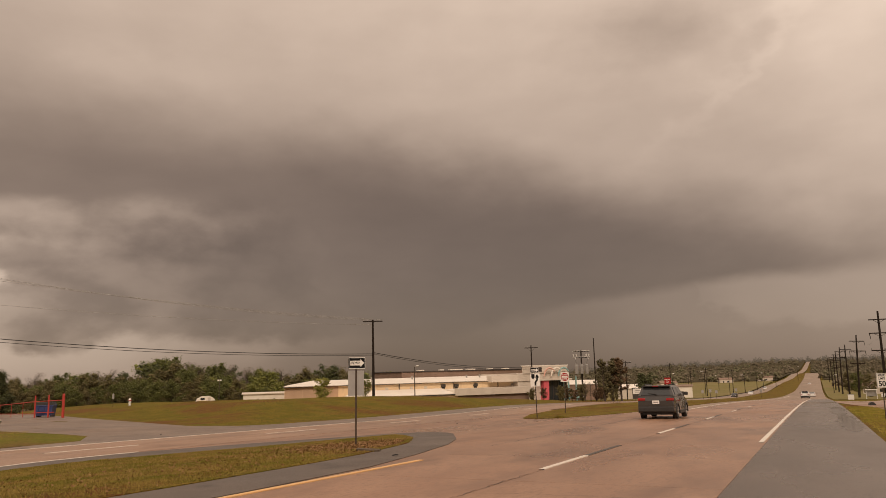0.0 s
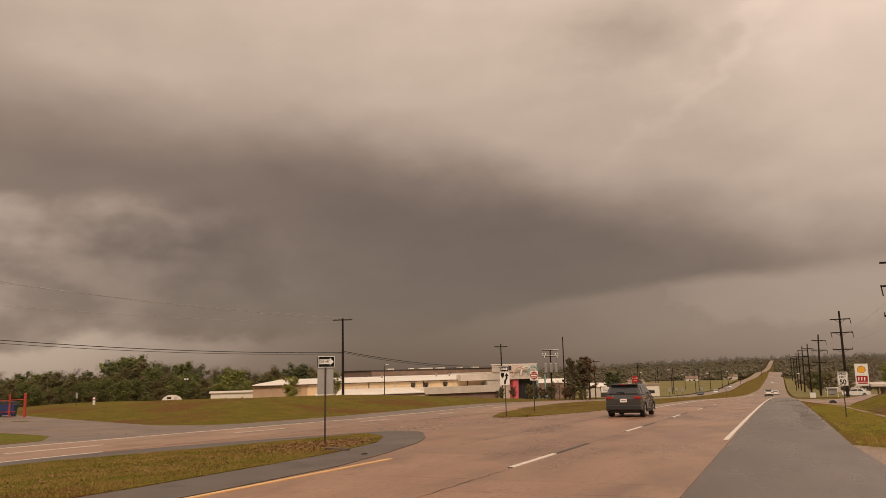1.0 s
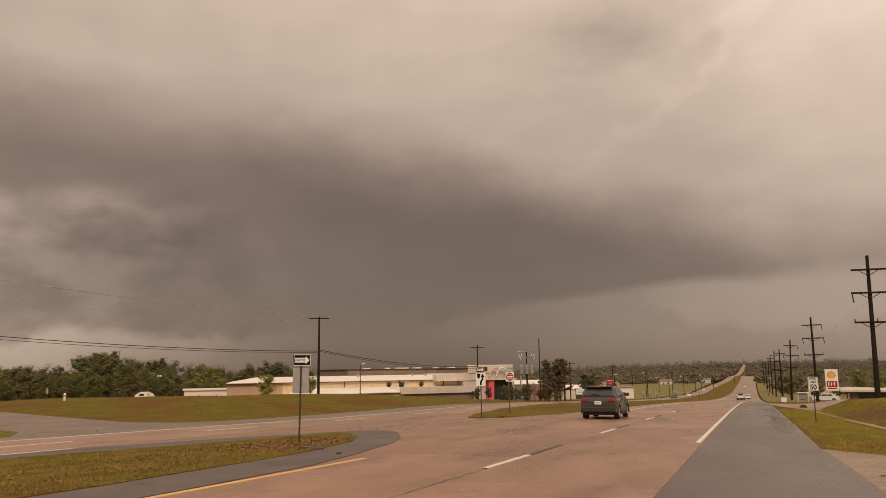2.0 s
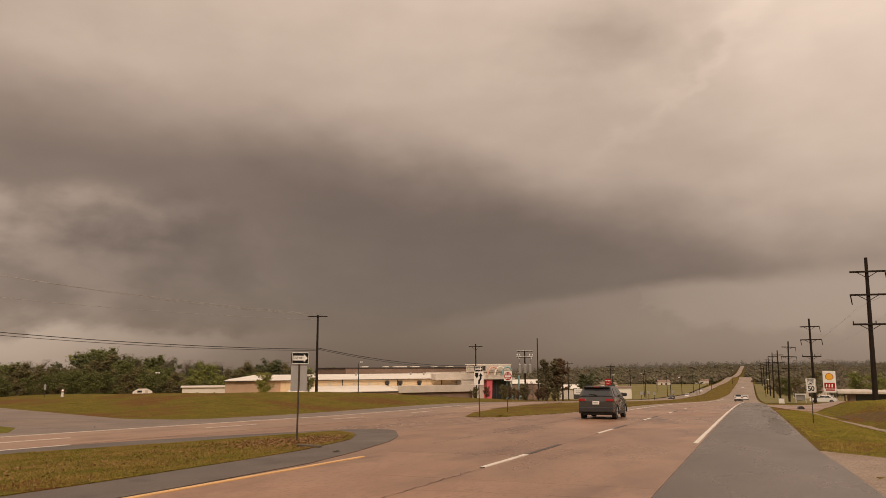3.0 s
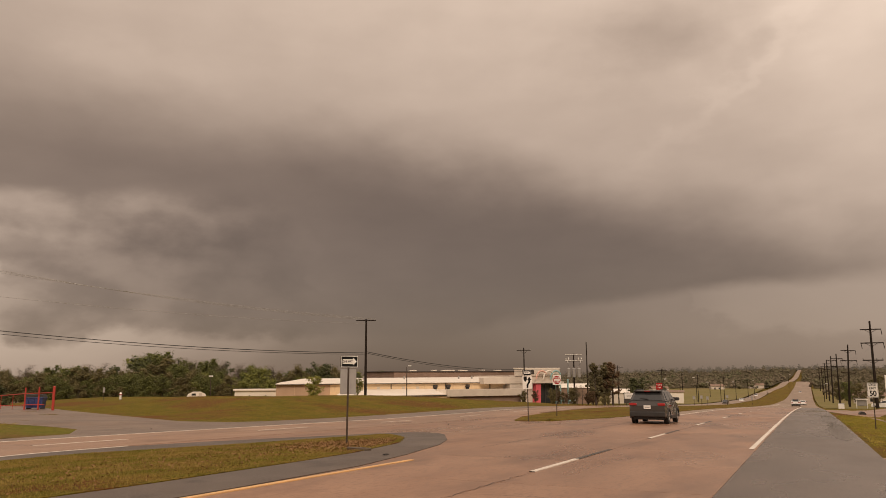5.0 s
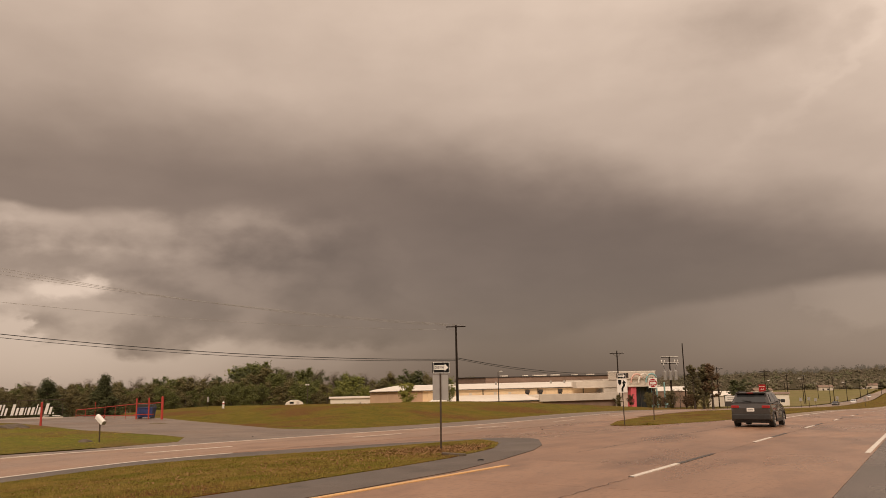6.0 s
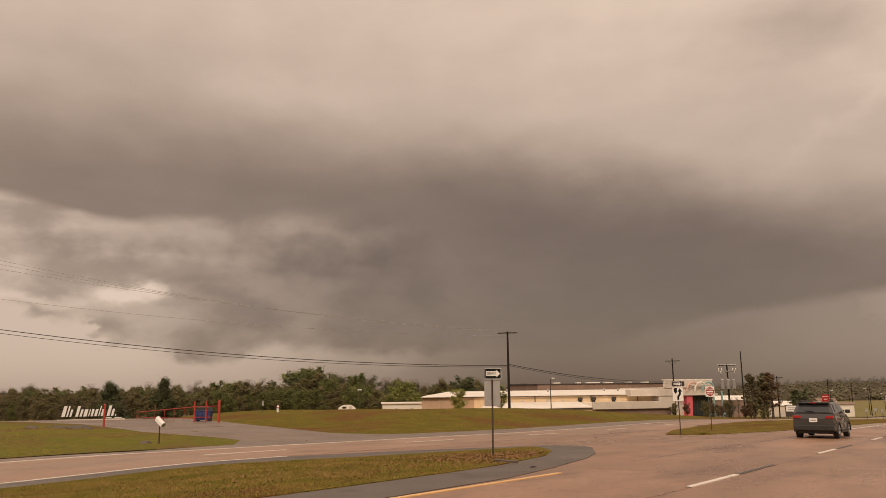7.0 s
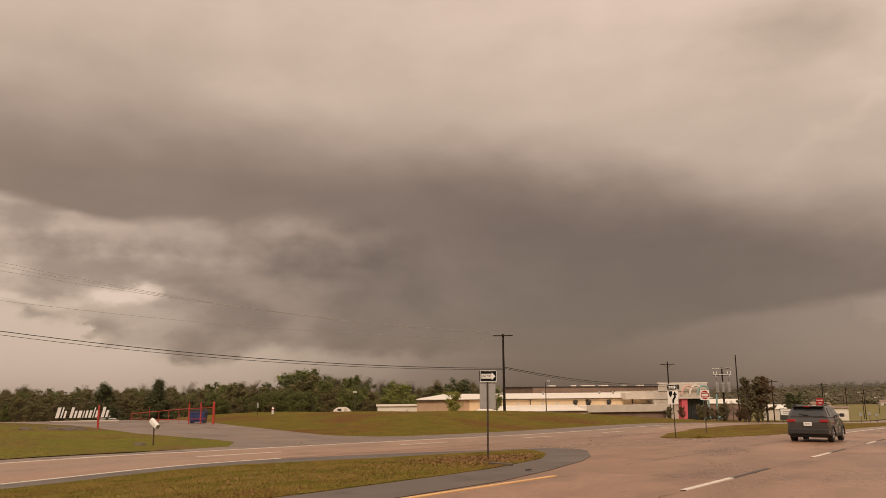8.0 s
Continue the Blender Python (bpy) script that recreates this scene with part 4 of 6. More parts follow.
LABELS = {"green": "leafy green spring tree in the wood edge", "green_b": "tall green spring tree in the wood edge", "bright": "tree with pale young green leaves",
          "brown": "brown budding tree at the wood edge", "brown_b": "wide brown budding tree with few leaves", "bare": "bare grey branching tree",
          "rusty": "small tree with rusty red young leaves", "dark": "dark full evergreen tree", "cedar": "dark conical cedar beside the yard entrance"}
rnd = random.Random(11)


def at_bearing(az, d):
    return d * math.sin(radians(az)), d * math.cos(radians(az))


# the wood along the left: its skyline (degrees) by bearing, and rows from the nearest to the farthest
SKYLINE = np.array([(-80, 0.2), (-65.7, 0.21), (-58, 0.21), (-55.4, 0.4), (-53.1, 0.33), (-52, 0.45), (-50.2, 0.75), (-48.4, 0.55), (-47.1, 1.1), (-45.4, 1.38), (-44.1, 0.85), (-41.7, 1.0), (-39.7, 0.4), (-37, 0.2), (-34.6, 0.7), (-33, 0.15), (-29.7, 0.0), (-18, 0.0)])
HIGH = {"green": 12, "green_b": 13, "bright": 11, "brown": 12, "brown_b": 10, "bare": 12, "rusty": 9, "dark": 12}
for az0, az1, d0, d1, n, lo, hi, mixk in (
        (-54, -30, 180, 205, 44, 0.50, 0.78, ["green", "brown", "bright", "brown_b", "green_b", "green", "brown"]),
        (-54, -29, 210, 235, 44, 0.60, 0.98, ["green", "green_b", "brown", "brown_b", "bright", "green"]),
        (-54, -29, 240, 275, 50, 0.76, 1.08, ["green", "green_b", "dark", "brown", "bare", "bright", "green"]),
        (-77, -53, 150, 175, 48, 0.55, 0.80, ["brown", "brown_b", "brown", "brown_b", "brown", "green"]),
        (-77, -52, 180, 210, 48, 0.78, 0.95, ["brown_b", "brown", "brown", "brown_b", "brown", "green"]),
        (-77, -52, 220, 270, 52, 0.92, 1.05, ["brown_b", "brown", "brown", "bare", "brown", "green"]),
        (-33, -19, 250, 300, 30, 0.85, 1.03, ["brown", "green", "dark", "brown_b"])):
    for k in range(n):
        az = az0 + (az1 - az0) * (k + rnd.uniform(-0.4, 0.4)) / n
        kd = rnd.choice(mixk)
        d = rnd.uniform(d0, d1)
        x, y = at_bearing(az, d)
        top = 1.6 + d * math.tan(radians(float(np.interp(az, SKYLINE[:, 0], SKYLINE[:, 1]))))
        size = max((top - gz(x, y)) * rnd.uniform(lo, hi) / (HIGH[kd] * 1.02), 0.3)
        tree(KINDS[kd], x, y, size, rnd.uniform(0, 360), 1.0, LABELS[kd], "trees of the left wood")

tree(KINDS["cedar"], -94.7, 55.9, 1.2, 20, 0.68, LABELS["cedar"], name="cedar_tree")
tree(KINDS["cedar"], -87.0, 58.7, 1.2, 120, 0.72, LABELS["cedar"], name="cedar_tree")
for kd, az, d, el in (("bare", -44.5, 240, 1.3), ("bare", -43.8, 246, 1.1), ("bare", -41.6, 236, 1.05), ("bare", -40.3, 240, 0.85), ("bare", -50.2, 238, 0.8), ("dark", -47.0, 232, 1.15), ("green", -45.3, 236, 1.4), ("green", -46.0, 230, 1.2), ("dark", -34.6, 215, 0.75), ("bare", -37.9, 240, 0.75), ("bare", -57.0, 225, 0.65), ("bare", -60.5, 225, 0.55), ("bare", -54.0, 220, 0.75), ("bright", -39.0, 215, 0.55), ("bare", -64.5, 225, 0.6)):
    x, y = at_bearing(az, d)
    tree(KINDS[kd], x, y, (1.6 + d * math.tan(radians(el)) - gz(x, y)) / (HIGH[kd] * 1.02), az * 31, 1.0, LABELS[kd], "trees of the left wood")
tree(KINDS["lime"], -67.7, 96.7, 0.42, 20, 1.05, "small round tree with fresh green leaves by the warehouse", name="small_tree")
tree(KINDS["bright"], -59.0, 95.2, 0.26, 20, 1.0, "thin young tree with few leaves by the pole", name="small_tree")
tree(KINDS["pine"], -34.4, 135.7, 0.80, 20, 1.05, "dark pine with an uneven crown", name="pine_tree")
tree(KINDS["pine_b"], -31.9, 138.1, 0.88, 80, 1.0, "pine with rusty brown crown beside a dark one", name="pine_tree")
tree(KINDS["pine"], -33.3, 137.6, 0.86, 200, 1.0, "wide pine with a dark crown among others", name="pine_tree")
tree(KINDS["dark"], -30.6, 155.0, 0.62, 150, 0.72, "dark round evergreen beside the yard", name="evergreen_tree")
for az, d, sc, kd in ((-17.3, 150, .28, "brown_b"), (-15.8, 150, .30, "brown_b"), (-14.4, 148, .26, "brown"), (-11.2, 158, .3, "brown_b"), (-9.6, 160, .3, "dark"), (-19.5, 148, .22, "brown_b"), (-18.6, 149, .26, "rusty")):
    x, y = at_bearing(az, d)
    tree(KINDS[kd], x, y, sc, az * 40, 1.0, "low brown bush at the edge of the yard", "yard bushes", "bush")
for k in range(12):
    x, y = at_bearing(-17.3 + 0.36 * k + rnd.uniform(-0.12, 0.12), rnd.uniform(137, 141))
    tree(KINDS[rnd.choice(("brown_b", "brown", "rusty", "bare"))], x, y, rnd.uniform(0.16, 0.27), k * 47, rnd.uniform(0.9, 1.2), "low dark twiggy shrub beside the hall", "yard bushes", "bush")
for az, d, sc, kd in ((5.2, 175, .75, "bare"), (4.0, 200, .6, "brown"), (6.4, 190, .62, "bright"), (7.6, 180, .55, "bright"), (9.0, 185, .6, "brown"), (3.0, 230, .6, "brown_b"), (10.5, 180, .62, "green"), (12.5, 190, .6, "brown"), (2.3, 270, .6, "green"), (1.8, 330, .7, "brown"), (15, 200, .7, "green")):
    x, y = at_bearing(az, d)
    tree(KINDS[kd], x, y, sc, az * 40, 1.0, LABELS[kd], "trees behind the fuel station")


# ---- vehicles ----
def pane(a, b, c, d, mat_name, parent, name="window", t=0.012, label=""):
    """A thin plate on four corners, pushed outward."""
    vs = [Vector(p) for p in (a, b, c, d)]
    n = (vs[1] - vs[0]).cross(vs[3] - vs[0]).normalized() * t
    bm = B()
    lo, hi = [bm.verts.new(v - n * 0.5) for v in vs], [bm.verts.new(v + n) for v in vs]
    bm.faces.new(hi)
    for i in range(4):
        bm.faces.new((lo[i], lo[(i + 1) % 4], hi[(i + 1) % 4], hi[i]))
    bmesh.ops.recalc_face_normals(bm, faces=bm.faces[:])
    return part(name, bm, M[mat_name], parent, label)


def arch(cx, r, z, n=9):
    return [(cx + r * math.cos(math.pi * k / n), z + r * math.sin(math.pi * k / n)) for k in range(n, -1, -1)]


def vehicle(name, x, y, turn, paint, label, dims, group="", lights=False, clad=True):
    """A car facing +x: lower body with wheel arches, tapered cabin, panes, lamps, wheels, bumpers, mirrors."""
    L, W, Hh, belt, cab = dims["l"], dims["w"], dims["h"], dims["belt"], dims["cab"]
    wr = dims["wheel"]
    x0, x1 = L * 0.195, L * 0.80
    v = thing(name, pose(x, y, gz(x, y) + 0.03, 0, 1.4 if abs(turn - 90) < 5 else 0, turn), label, "car", group)
    hw = W / 2
    sill = wr * 0.75
    ra = wr * 1.22
    out = [(0.08, sill + 0.12), (x0 - ra, sill)] + arch(x0, ra, sill) + [(x1 - ra, sill)] + arch(x1, ra, sill)[1:] + [(L - 0.05, sill + 0.1), (L, belt * 0.68), (L - 0.14, belt * 0.86), (cab[1] + 0.1, belt * 0.985), (cab[1] - 0.3, belt), (0.08, belt), (0.0, belt * 0.8), (0.0, sill + 0.3)]
    bm = prism(B(), out, -hw, hw)
    bmesh.ops.bevel(bm, geom=[e for e in bm.edges if abs(e.verts[0].co.y - e.verts[1].co.y) < 1e-4 and min(e.verts[0].co.z, e.verts[1].co.z) > belt * 0.6], offset=0.06, segments=3, affect="EDGES", clamp_overlap=True)
    bmesh.ops.triangulate(bm, faces=[f for f in bm.faces if len(f.verts) > 4])
    for q in bm.verts:
        if q.co.z > belt * 0.75:
            q.co.y *= 0.965
        if q.co.x < 0.1 or q.co.x > L - 0.3:
            q.co.y *= 0.94
    part("body", bm, paint, v)
    # cabin
    b0, b1, t0, t1 = cab
    lo = [(b0, -hw * 0.95, belt), (b1, -hw * 0.95, belt), (b1, hw * 0.95, belt), (b0, hw * 0.95, belt)]
    hi = [(t0, -hw * 0.74, Hh - 0.03), (t1, -hw * 0.74, Hh - 0.03), (t1, hw * 0.74, Hh - 0.03), (t0, hw * 0.74, Hh - 0.03)]
    bm = B()
    vl, vh = [bm.verts.new(p) for p in lo], [bm.verts.new(p) for p in hi]
    crown = [bm.verts.new((t0 + (t1 - t0) * a, c * hw * 0.6, Hh)) for a, c in ((0.08, -1), (0.9, -1), (0.9, 1), (0.08, 1))]
    for i in range(4):
        j = (i + 1) % 4
        bm.faces.new((vl[i], vl[j], vh[j], vh[i]))
        bm.faces.new((vh[i], vh[j], crown[j], crown[i]))
    bm.faces.new(crown)
    bm.faces.new(vl[::-1])
    bmesh.ops.recalc_face_normals(bm, faces=bm.faces[:])
    bmesh.ops.bevel(bm, geom=[e for e in bm.edges if e.verts[0].co.z > belt or e.verts[1].co.z > belt], offset=0.035, segments=2, affect="EDGES")
    part("cabin", bm, paint, v)

    def on(side, u, w):
        """A point on a cabin side: u along, w up."""
        i = {"r": (0, 1), "l": (2, 3), "b": (3, 0), "f": (1, 2)}[side]
        a, b2, c, d = Vector(lo[i[0]]), Vector(lo[i[1]]), Vector(hi[i[1]]), Vector(hi[i[0]])
        return a.lerp(b2, u).lerp(d.lerp(c, u), w)

    for sd, spans in (("r", ((0.16, 0.50), (0.53, 0.93))), ("l", ((0.07, 0.47), (0.50, 0.84)))):
        for a, c in spans:
            pane(on(sd, a, 0.12), on(sd, c, 0.12), on(sd, c, 0.86), on(sd, a, 0.86), "glass", v, "window", 0.02)
    pane(on("b", 0.08, 0.10), on("b", 0.92, 0.10), on("b", 0.9, 0.86), on("b", 0.1, 0.86), "glass", v, "rear_window", 0.02)
    pane(on("f", 0.05, 0.06), on("f", 0.95, 0.06), on("f", 0.93, 0.92), on("f", 0.07, 0.92), "glass", v, "windscreen", 0.02)
    # rear end
    for sgn in (-1, 1):
        part("tail_lamp", box(B(), -0.03, 0.22, sgn * hw * 0.945 - (0.36 if sgn > 0 else 0.0), sgn * hw * 0.945 + (0.0 if sgn > 0 else 0.36), belt * 0.81, belt * 0.92, 0.02), M["lamp_red"] if lights else M["sign_red"], v, "red tail lamp")
        part("mirror", box(B(), b1 - 0.42, b1 - 0.2, sgn * (hw + 0.1) - 0.1, sgn * (hw + 0.1) + 0.1, belt + 0.02, belt + 0.19, 0.04), M["car_black"], v, "black wing mirror")
        part("head_lamp", box(B(), L - 0.22, L - 0.02, sgn * hw * 0.72 - 0.16, sgn * hw * 0.72 + 0.16, belt * 0.66, belt * 0.78, 0.02), M["sign_white"], v, "clear head lamp")
    part("number_plate", box(B(), -0.03, 0.0, -0.17, 0.17, belt * 0.66, belt * 0.66 + 0.17, 0.008), M["sign_white"], v, "white plate")
    part("plate_mark", box(B(), -0.034, -0.03, -0.12, 0.12, belt * 0.66 + 0.06, belt * 0.66 + 0.11), M["sign_back"], v, "plain grey bar")
    part("rear_bumper", box(B(), -0.06, 0.25, -hw * 0.94, hw * 0.94, sill + 0.08, sill + 0.33, 0.04), M["car_black"] if clad else paint, v, "dark bumper")
    part("front_bumper", box(B(), L - 0.3, L + 0.03, -hw * 0.9, hw * 0.9, sill + 0.05, sill + 0.3, 0.04), M["car_black"] if clad else paint, v, "dark bumper")
    part("underbody", box(B(), 0.3, L - 0.3, -hw * 0.8, hw * 0.8, wr * 0.55, sill + 0.25), M["car_black"], v)
    if clad:
        for sgn in (-1, 1):
            part("roof_rail", rod(B(), (t0 + 0.1, sgn * hw * 0.66, Hh + 0.035), (t1 - 0.1, sgn * hw * 0.66, Hh + 0.035), 0.022, None, 6), M["car_black"], v, "black roof rail")
            for cx in (x0, x1):
                b = B()
                pts = arch(cx, ra * 1.0, sill) + arch(cx, ra * 1.14, sill)[::-1]
                prism(b, pts, sgn * hw - 0.02, sgn * hw + 0.02)
                part("arch_trim", b, M["car_black"], v, "black arch trim")
            part("sill_trim", box(B(), x0 + ra, x1 - ra, sgn * hw - 0.03, sgn * hw + 0.015, sill - 0.02, sill + 0.13, 0.01), M["car_black"], v)
            for hx in (L * 0.36, L * 0.58):
                part("door_handle", box(B(), hx, hx + 0.2, sgn * hw * 0.98 - 0.02, sgn * hw * 0.98 + 0.03, belt * 0.86, belt * 0.89, 0.008), M["car_black"], v)
        part("spoiler", box(B(), t0 - 0.22, t0 + 0.15, -hw * 0.72, hw * 0.72, Hh - 0.08, Hh - 0.015, 0.02), M["car_black"], v, "black roof spoiler")
        part("stop_lamp", box(B(), t0 - 0.235, t0 - 0.2, -0.14, 0.14, Hh - 0.065, Hh - 0.03), M["lamp_red"] if lights else M["sign_red"], v, "high red stop lamp")
        part("wiper", rod(B(), (b0 - 0.0, -0.05, belt + 0.1), (b0 + 0.05, 0.35, belt + 0.14), 0.02, 0.012, 5), M["car_black"], v)
    for cx in (x0, x1):
        for sgn in (-1, 1):
            w = new("wheel")
            w.parent = v
            w.location = (cx, sgn * (hw - 0.13), wr)
            part("tyre", rod(B(), (0, -0.11, 0), (0, 0.11, 0), wr, None, 24), M["rubber"], w, "black rubber tyre")
            b = B()
            rod(b, (0, sgn * 0.06, 0), (0, sgn * 0.118, 0), wr * 0.64, None, 20)
            part("rim", b, M["rim"], w, "grey alloy rim")
            b = B()
            for k in range(5):
                a = radians(72 * k + 18)
                rod(b, (0.06 * math.cos(a), sgn * 0.125, 0.06 * math.sin(a)), (wr * 0.6 * math.cos(a), sgn * 0.122, wr * 0.6 * math.sin(a)), 0.03, 0.022, 5)
            part("spokes", b, M["galv"], w)
    return v


M["car_grey"] = material("satin_grey_car_paint", (0.055, 0.05, 0.048), 0.25, metal=0.3, alt=(0.063, 0.057, 0.054), scale=2, coat=0.6)
M["car_white"] = material("white_car_paint", (0.72, 0.70, 0.67), 0.3, alt=(0.68, 0.66, 0.63), scale=2, coat=0.5)
M["car_dark"] = material("dark_car_paint", (0.03, 0.028, 0.028), 0.3, alt=(0.04, 0.036, 0.036), scale=2, coat=0.5)
M["car_black"] = material("black_plastic", (0.022, 0.021, 0.02), 0.5, alt=(0.03, 0.028, 0.027), scale=5)
M["rubber"] = material("tyre_rubber", (0.018, 0.017, 0.016), 0.8, alt=(0.03, 0.027, 0.025), scale=8)
M["rim"] = material("dark_alloy", (0.12, 0.115, 0.11), 0.4, metal=0.7)
M["lamp_red"] = material("lit_tail_lamp", (0.30, 0.015, 0.015), 0.25, emit=0.06)
SUV = dict(l=4.4, w=1.84, h=1.64, belt=1.10, cab=(0.06, 3.2, 0.42, 2.45), wheel=0.36)
SEDAN = dict(l=4.7, w=1.80, h=1.44, belt=0.98, cab=(0.45, 3.55, 1.25, 2.75), wheel=0.33)
vehicle("suv", -7.3, 38.8, 90, M["car_grey"], "grey compact suv with black trim on the wet road", SUV, lights=True)
vehicle("suv", -2.9, 190, 90, M["car_white"], "white suv driving down the road", SUV, "cars down the road", lights=True)
vehicle("car", -1.85, 250, 90, M["car_white"], "white saloon car ahead of an suv", SEDAN, "cars down the road", clad=False)
vehicle("car", -24.2, 262, 270, M["car_dark"], "dark saloon car on the opposite carriageway", SEDAN, "cars down the road", clad=False)
vehicle("car", -24.4, 330, 270, M["car_white"], "pale car far down the opposite carriageway", SEDAN, "cars down the road", clad=False)
vehicle("car", -26.0, 450, 270, M["car_white"], "pale car far down the opposite carriageway", SEDAN, "cars down the road", clad=False)
vehicle("car", -5.0, 520, 90, M["car_white"], "pale car far down the valley road", SEDAN, "cars down the road", clad=False)
vehicle("car", 15.0, 163, 168, M["car_white"], "white saloon car parked at the fuel station", SEDAN, clad=False)

# ---- the long warehouse and the hall beside it ----
WARE = pose(-85.6, 110.8, 0, 0, 0, math.degrees(math.atan2(0.7664, 0.6423)))


def bld(name, label, category="building"):
    return thing(name, WARE, label, category)


def wall_panels(parent, x0, x1, y, z0, z1, mat, n, name="wall_panel"):
    """Sheet metal panels side by side, each a shade proud of the seam."""
    w = (x1 - x0) / n
    for i in range(n):
        part(name, box(B(), x0 + i * w + 0.02, x0 + (i + 1) * w - 0.02, y - 0.03, y, z0, z1), mat, parent)


w = bld("warehouse", "long cream metal warehouse with a pale low roof")
bm = box(B(), 0, 52.2, 0.0, 22, -5.5, -0.3)
for v_ in bm.verts:                      # the end wall runs back at a slant
    if v_.co.x < 1:
        v_.co.x += 0.28 * v_.co.y
part("wall_body", bm, M["cream"], w)
wall_panels(w, 0.0, 9.9, 0, -5.5, -0.36, M["tan"], 3)
wall_panels(w, 9.9, 52.2, 0, -5.5, -0.32, M["cream"], 9)
bm = B()
vv = [bm.verts.new(p) for p in ((-0.3, -0.5, -0.36), (52.6, -0.5, -0.33), (52.6, 7.0, 0.52), (6.5, 7.0, 0.48), (3.1, 12.0, -0.30), (9.5, 16, 0.48), (52.6, 16, 0.52), (52.6, 22.5, -0.3), (6.0, 22.5, -0.3))]
bm.faces.new((vv[0], vv[1], vv[2], vv[3]))
bm.faces.new((vv[0], vv[3], vv[4]))
bm.faces.new((vv[3], vv[2], vv[6], vv[5]))
bm.faces.new((vv[4], vv[3], vv[5]))
bm.faces.new((vv[5], vv[6], vv[7], vv[8]))
bm.faces.new((vv[4], vv[5], vv[8]))
r = bmesh.ops.extrude_face_region(bm, geom=bm.faces[:])
bmesh.ops.translate(bm, verts=[g for g in r["geom"] if isinstance(g, bmesh.types.BMVert)], vec=(0, 0, 0.1))
bmesh.ops.recalc_face_normals(bm, faces=bm.faces[:])
part("roof", bm, M["roof_white"], w, "pale metal roof")
for k in range(18):
    part("roof_seam", box(B(), 2 + k * 2.8, 2.06 + k * 2.8, -0.5, -0.42, -0.40, -0.2), M["off_white"], w)
part("eave_gutter", box(B(), -0.3, 52.6, -0.62, -0.5, -0.46, -0.34, 0.01), M["dark_trim"], w, "dark gutter")
for x in (21.8, 33.2, 43.0):
    part("downpipe", box(B(), x - 0.07, x + 0.07, -0.16, -0.03, -1.7, -0.4), M["dark_trim"], w)
for x in (30.6, 33.4, 37.6):
    b = B()
    prism(b, [(x, -0.75), (x + 0.75, -0.75), (x + 0.75, -1.25), (x - 0.15, -1.25)], -0.35, -0.03)
    part("awning", b, M["dark_trim"], w, "small dark window awning")
    part("window", box(B(), x, x + 0.7, -0.05, -0.02, -1.8, -1.0), M["glass"], w)
for x in (12.5, 16.5, 19, 24, 27, 46, 48.5):
    part("vent", box(B(), x, x + 0.6, -0.06, -0.03, -1.5, -1.0), M["off_white"], w, "faded patch panel")
bm = B()
vv = [bm.verts.new(p) for p in ((8.2, -8.2, -2.35), (30.5, -8.2, -2.3), (30.5, -0.05, -1.45), (13.0, -0.05, -1.40), (8.2, -7.9, -2.4), (30.5, -7.9, -2.5))]
bm.faces.new(vv[:4])
r = bmesh.ops.extrude_face_region(bm, geom=bm.faces[:])
bmesh.ops.translate(bm, verts=[g for g in r["geom"] if isinstance(g, bmesh.types.BMVert)], vec=(0, 0, -0.12))
bmesh.ops.recalc_face_normals(bm, faces=bm.faces[:])
part("lean_to_roof", bm, M["roof_white"], w, "pale lean-to roof")
part("lean_to_edge", box(B(), 8.2, 30.6, -8.32, -8.2, -2.62, -2.44), M["dark_trim"], w, "dark fascia")
part("lean_to_wall", box(B(), 8.6, 30.4, -8.0, -0.05, -5.5, -2.55), M["cream"], w)
part("dock_parapet", box(B(), 29.6, 46.0, -8.6, -8.2, -2.75, -1.45, 0.03), M["off_white"], w, "pale parapet of the loading dock")
part("dock_roof", box(B(), 29.8, 46.0, -8.2, -0.04, -2.4, -1.62), M["roof_white"], w)
part("dock_wall", box(B(), 29.9, 45.5, -8.0, -7.8, -6.0, -2.75), M["brown_roof"], w, "brown wall below the parapet")
part("hall_band", box(B(), 40.5, 53.0, -2.2, -0.04, -0.62, 0.62, 0.03), M["off_white"], w, "pale raised fascia")
for x in (18, 26.5, 38.5, 41.5, 50):
    part("roof_vent", rod(B(), (x, 5, 0.3), (x, 5, 0.95), 0.16, 0.2, 8), M["galv"], w)

w = bld("brick_store", "low flat brown store building behind the warehouse")
part("wall_body", box(B(), 32, 69, 25, 45, -6, 1.75), M["brown_roof"], w)
part("roof_edge", box(B(), 31.8, 69.2, 24.8, 45.2, 1.75, 1.98, 0.03), M["dark_trim"], w, "dark roof edge")
for x, l in ((36, 1.5), (41.5, 1.0), (44, 3.2), (48.5, 2.0), (54, 1.2), (58, 1.6)):
    part("skylight", box(B(), x, x + l, 25, 26.2, 1.98, 2.22, 0.03), M["roof_white"], w, "pale rooftop unit")

w = bld("leisure_hall", "pale hall with a pink column and coloured entrance arches")
part("wall_body", box(B(), 46.5, 58.0, -2.0, 14, -6.0, 0.9), M["off_white"], w)
part("sign_parapet", box(B(), 47.6, 58.2, -2.35, -1.95, 0.95, 2.35, 0.04), M["off_white"], w, "blank pale sign parapet")
part("parapet_frame", box(B(), 47.4, 58.4, -2.3, -1.9, 2.35, 2.5, 0.02), M["roof_white"], w)
part("parapet_mark", box(B(), 49.3, 52.0, -2.38, -2.35, 1.2, 2.1), M["dark_trim"], w, "dark faded patch")
part("pink_column", prism(B(), [(51.6, -6.0), (52.9, -6.0), (53.1, -0.6), (51.9, -0.6)], -3.2, -2.05), M["pink"], w, "bright pink column")
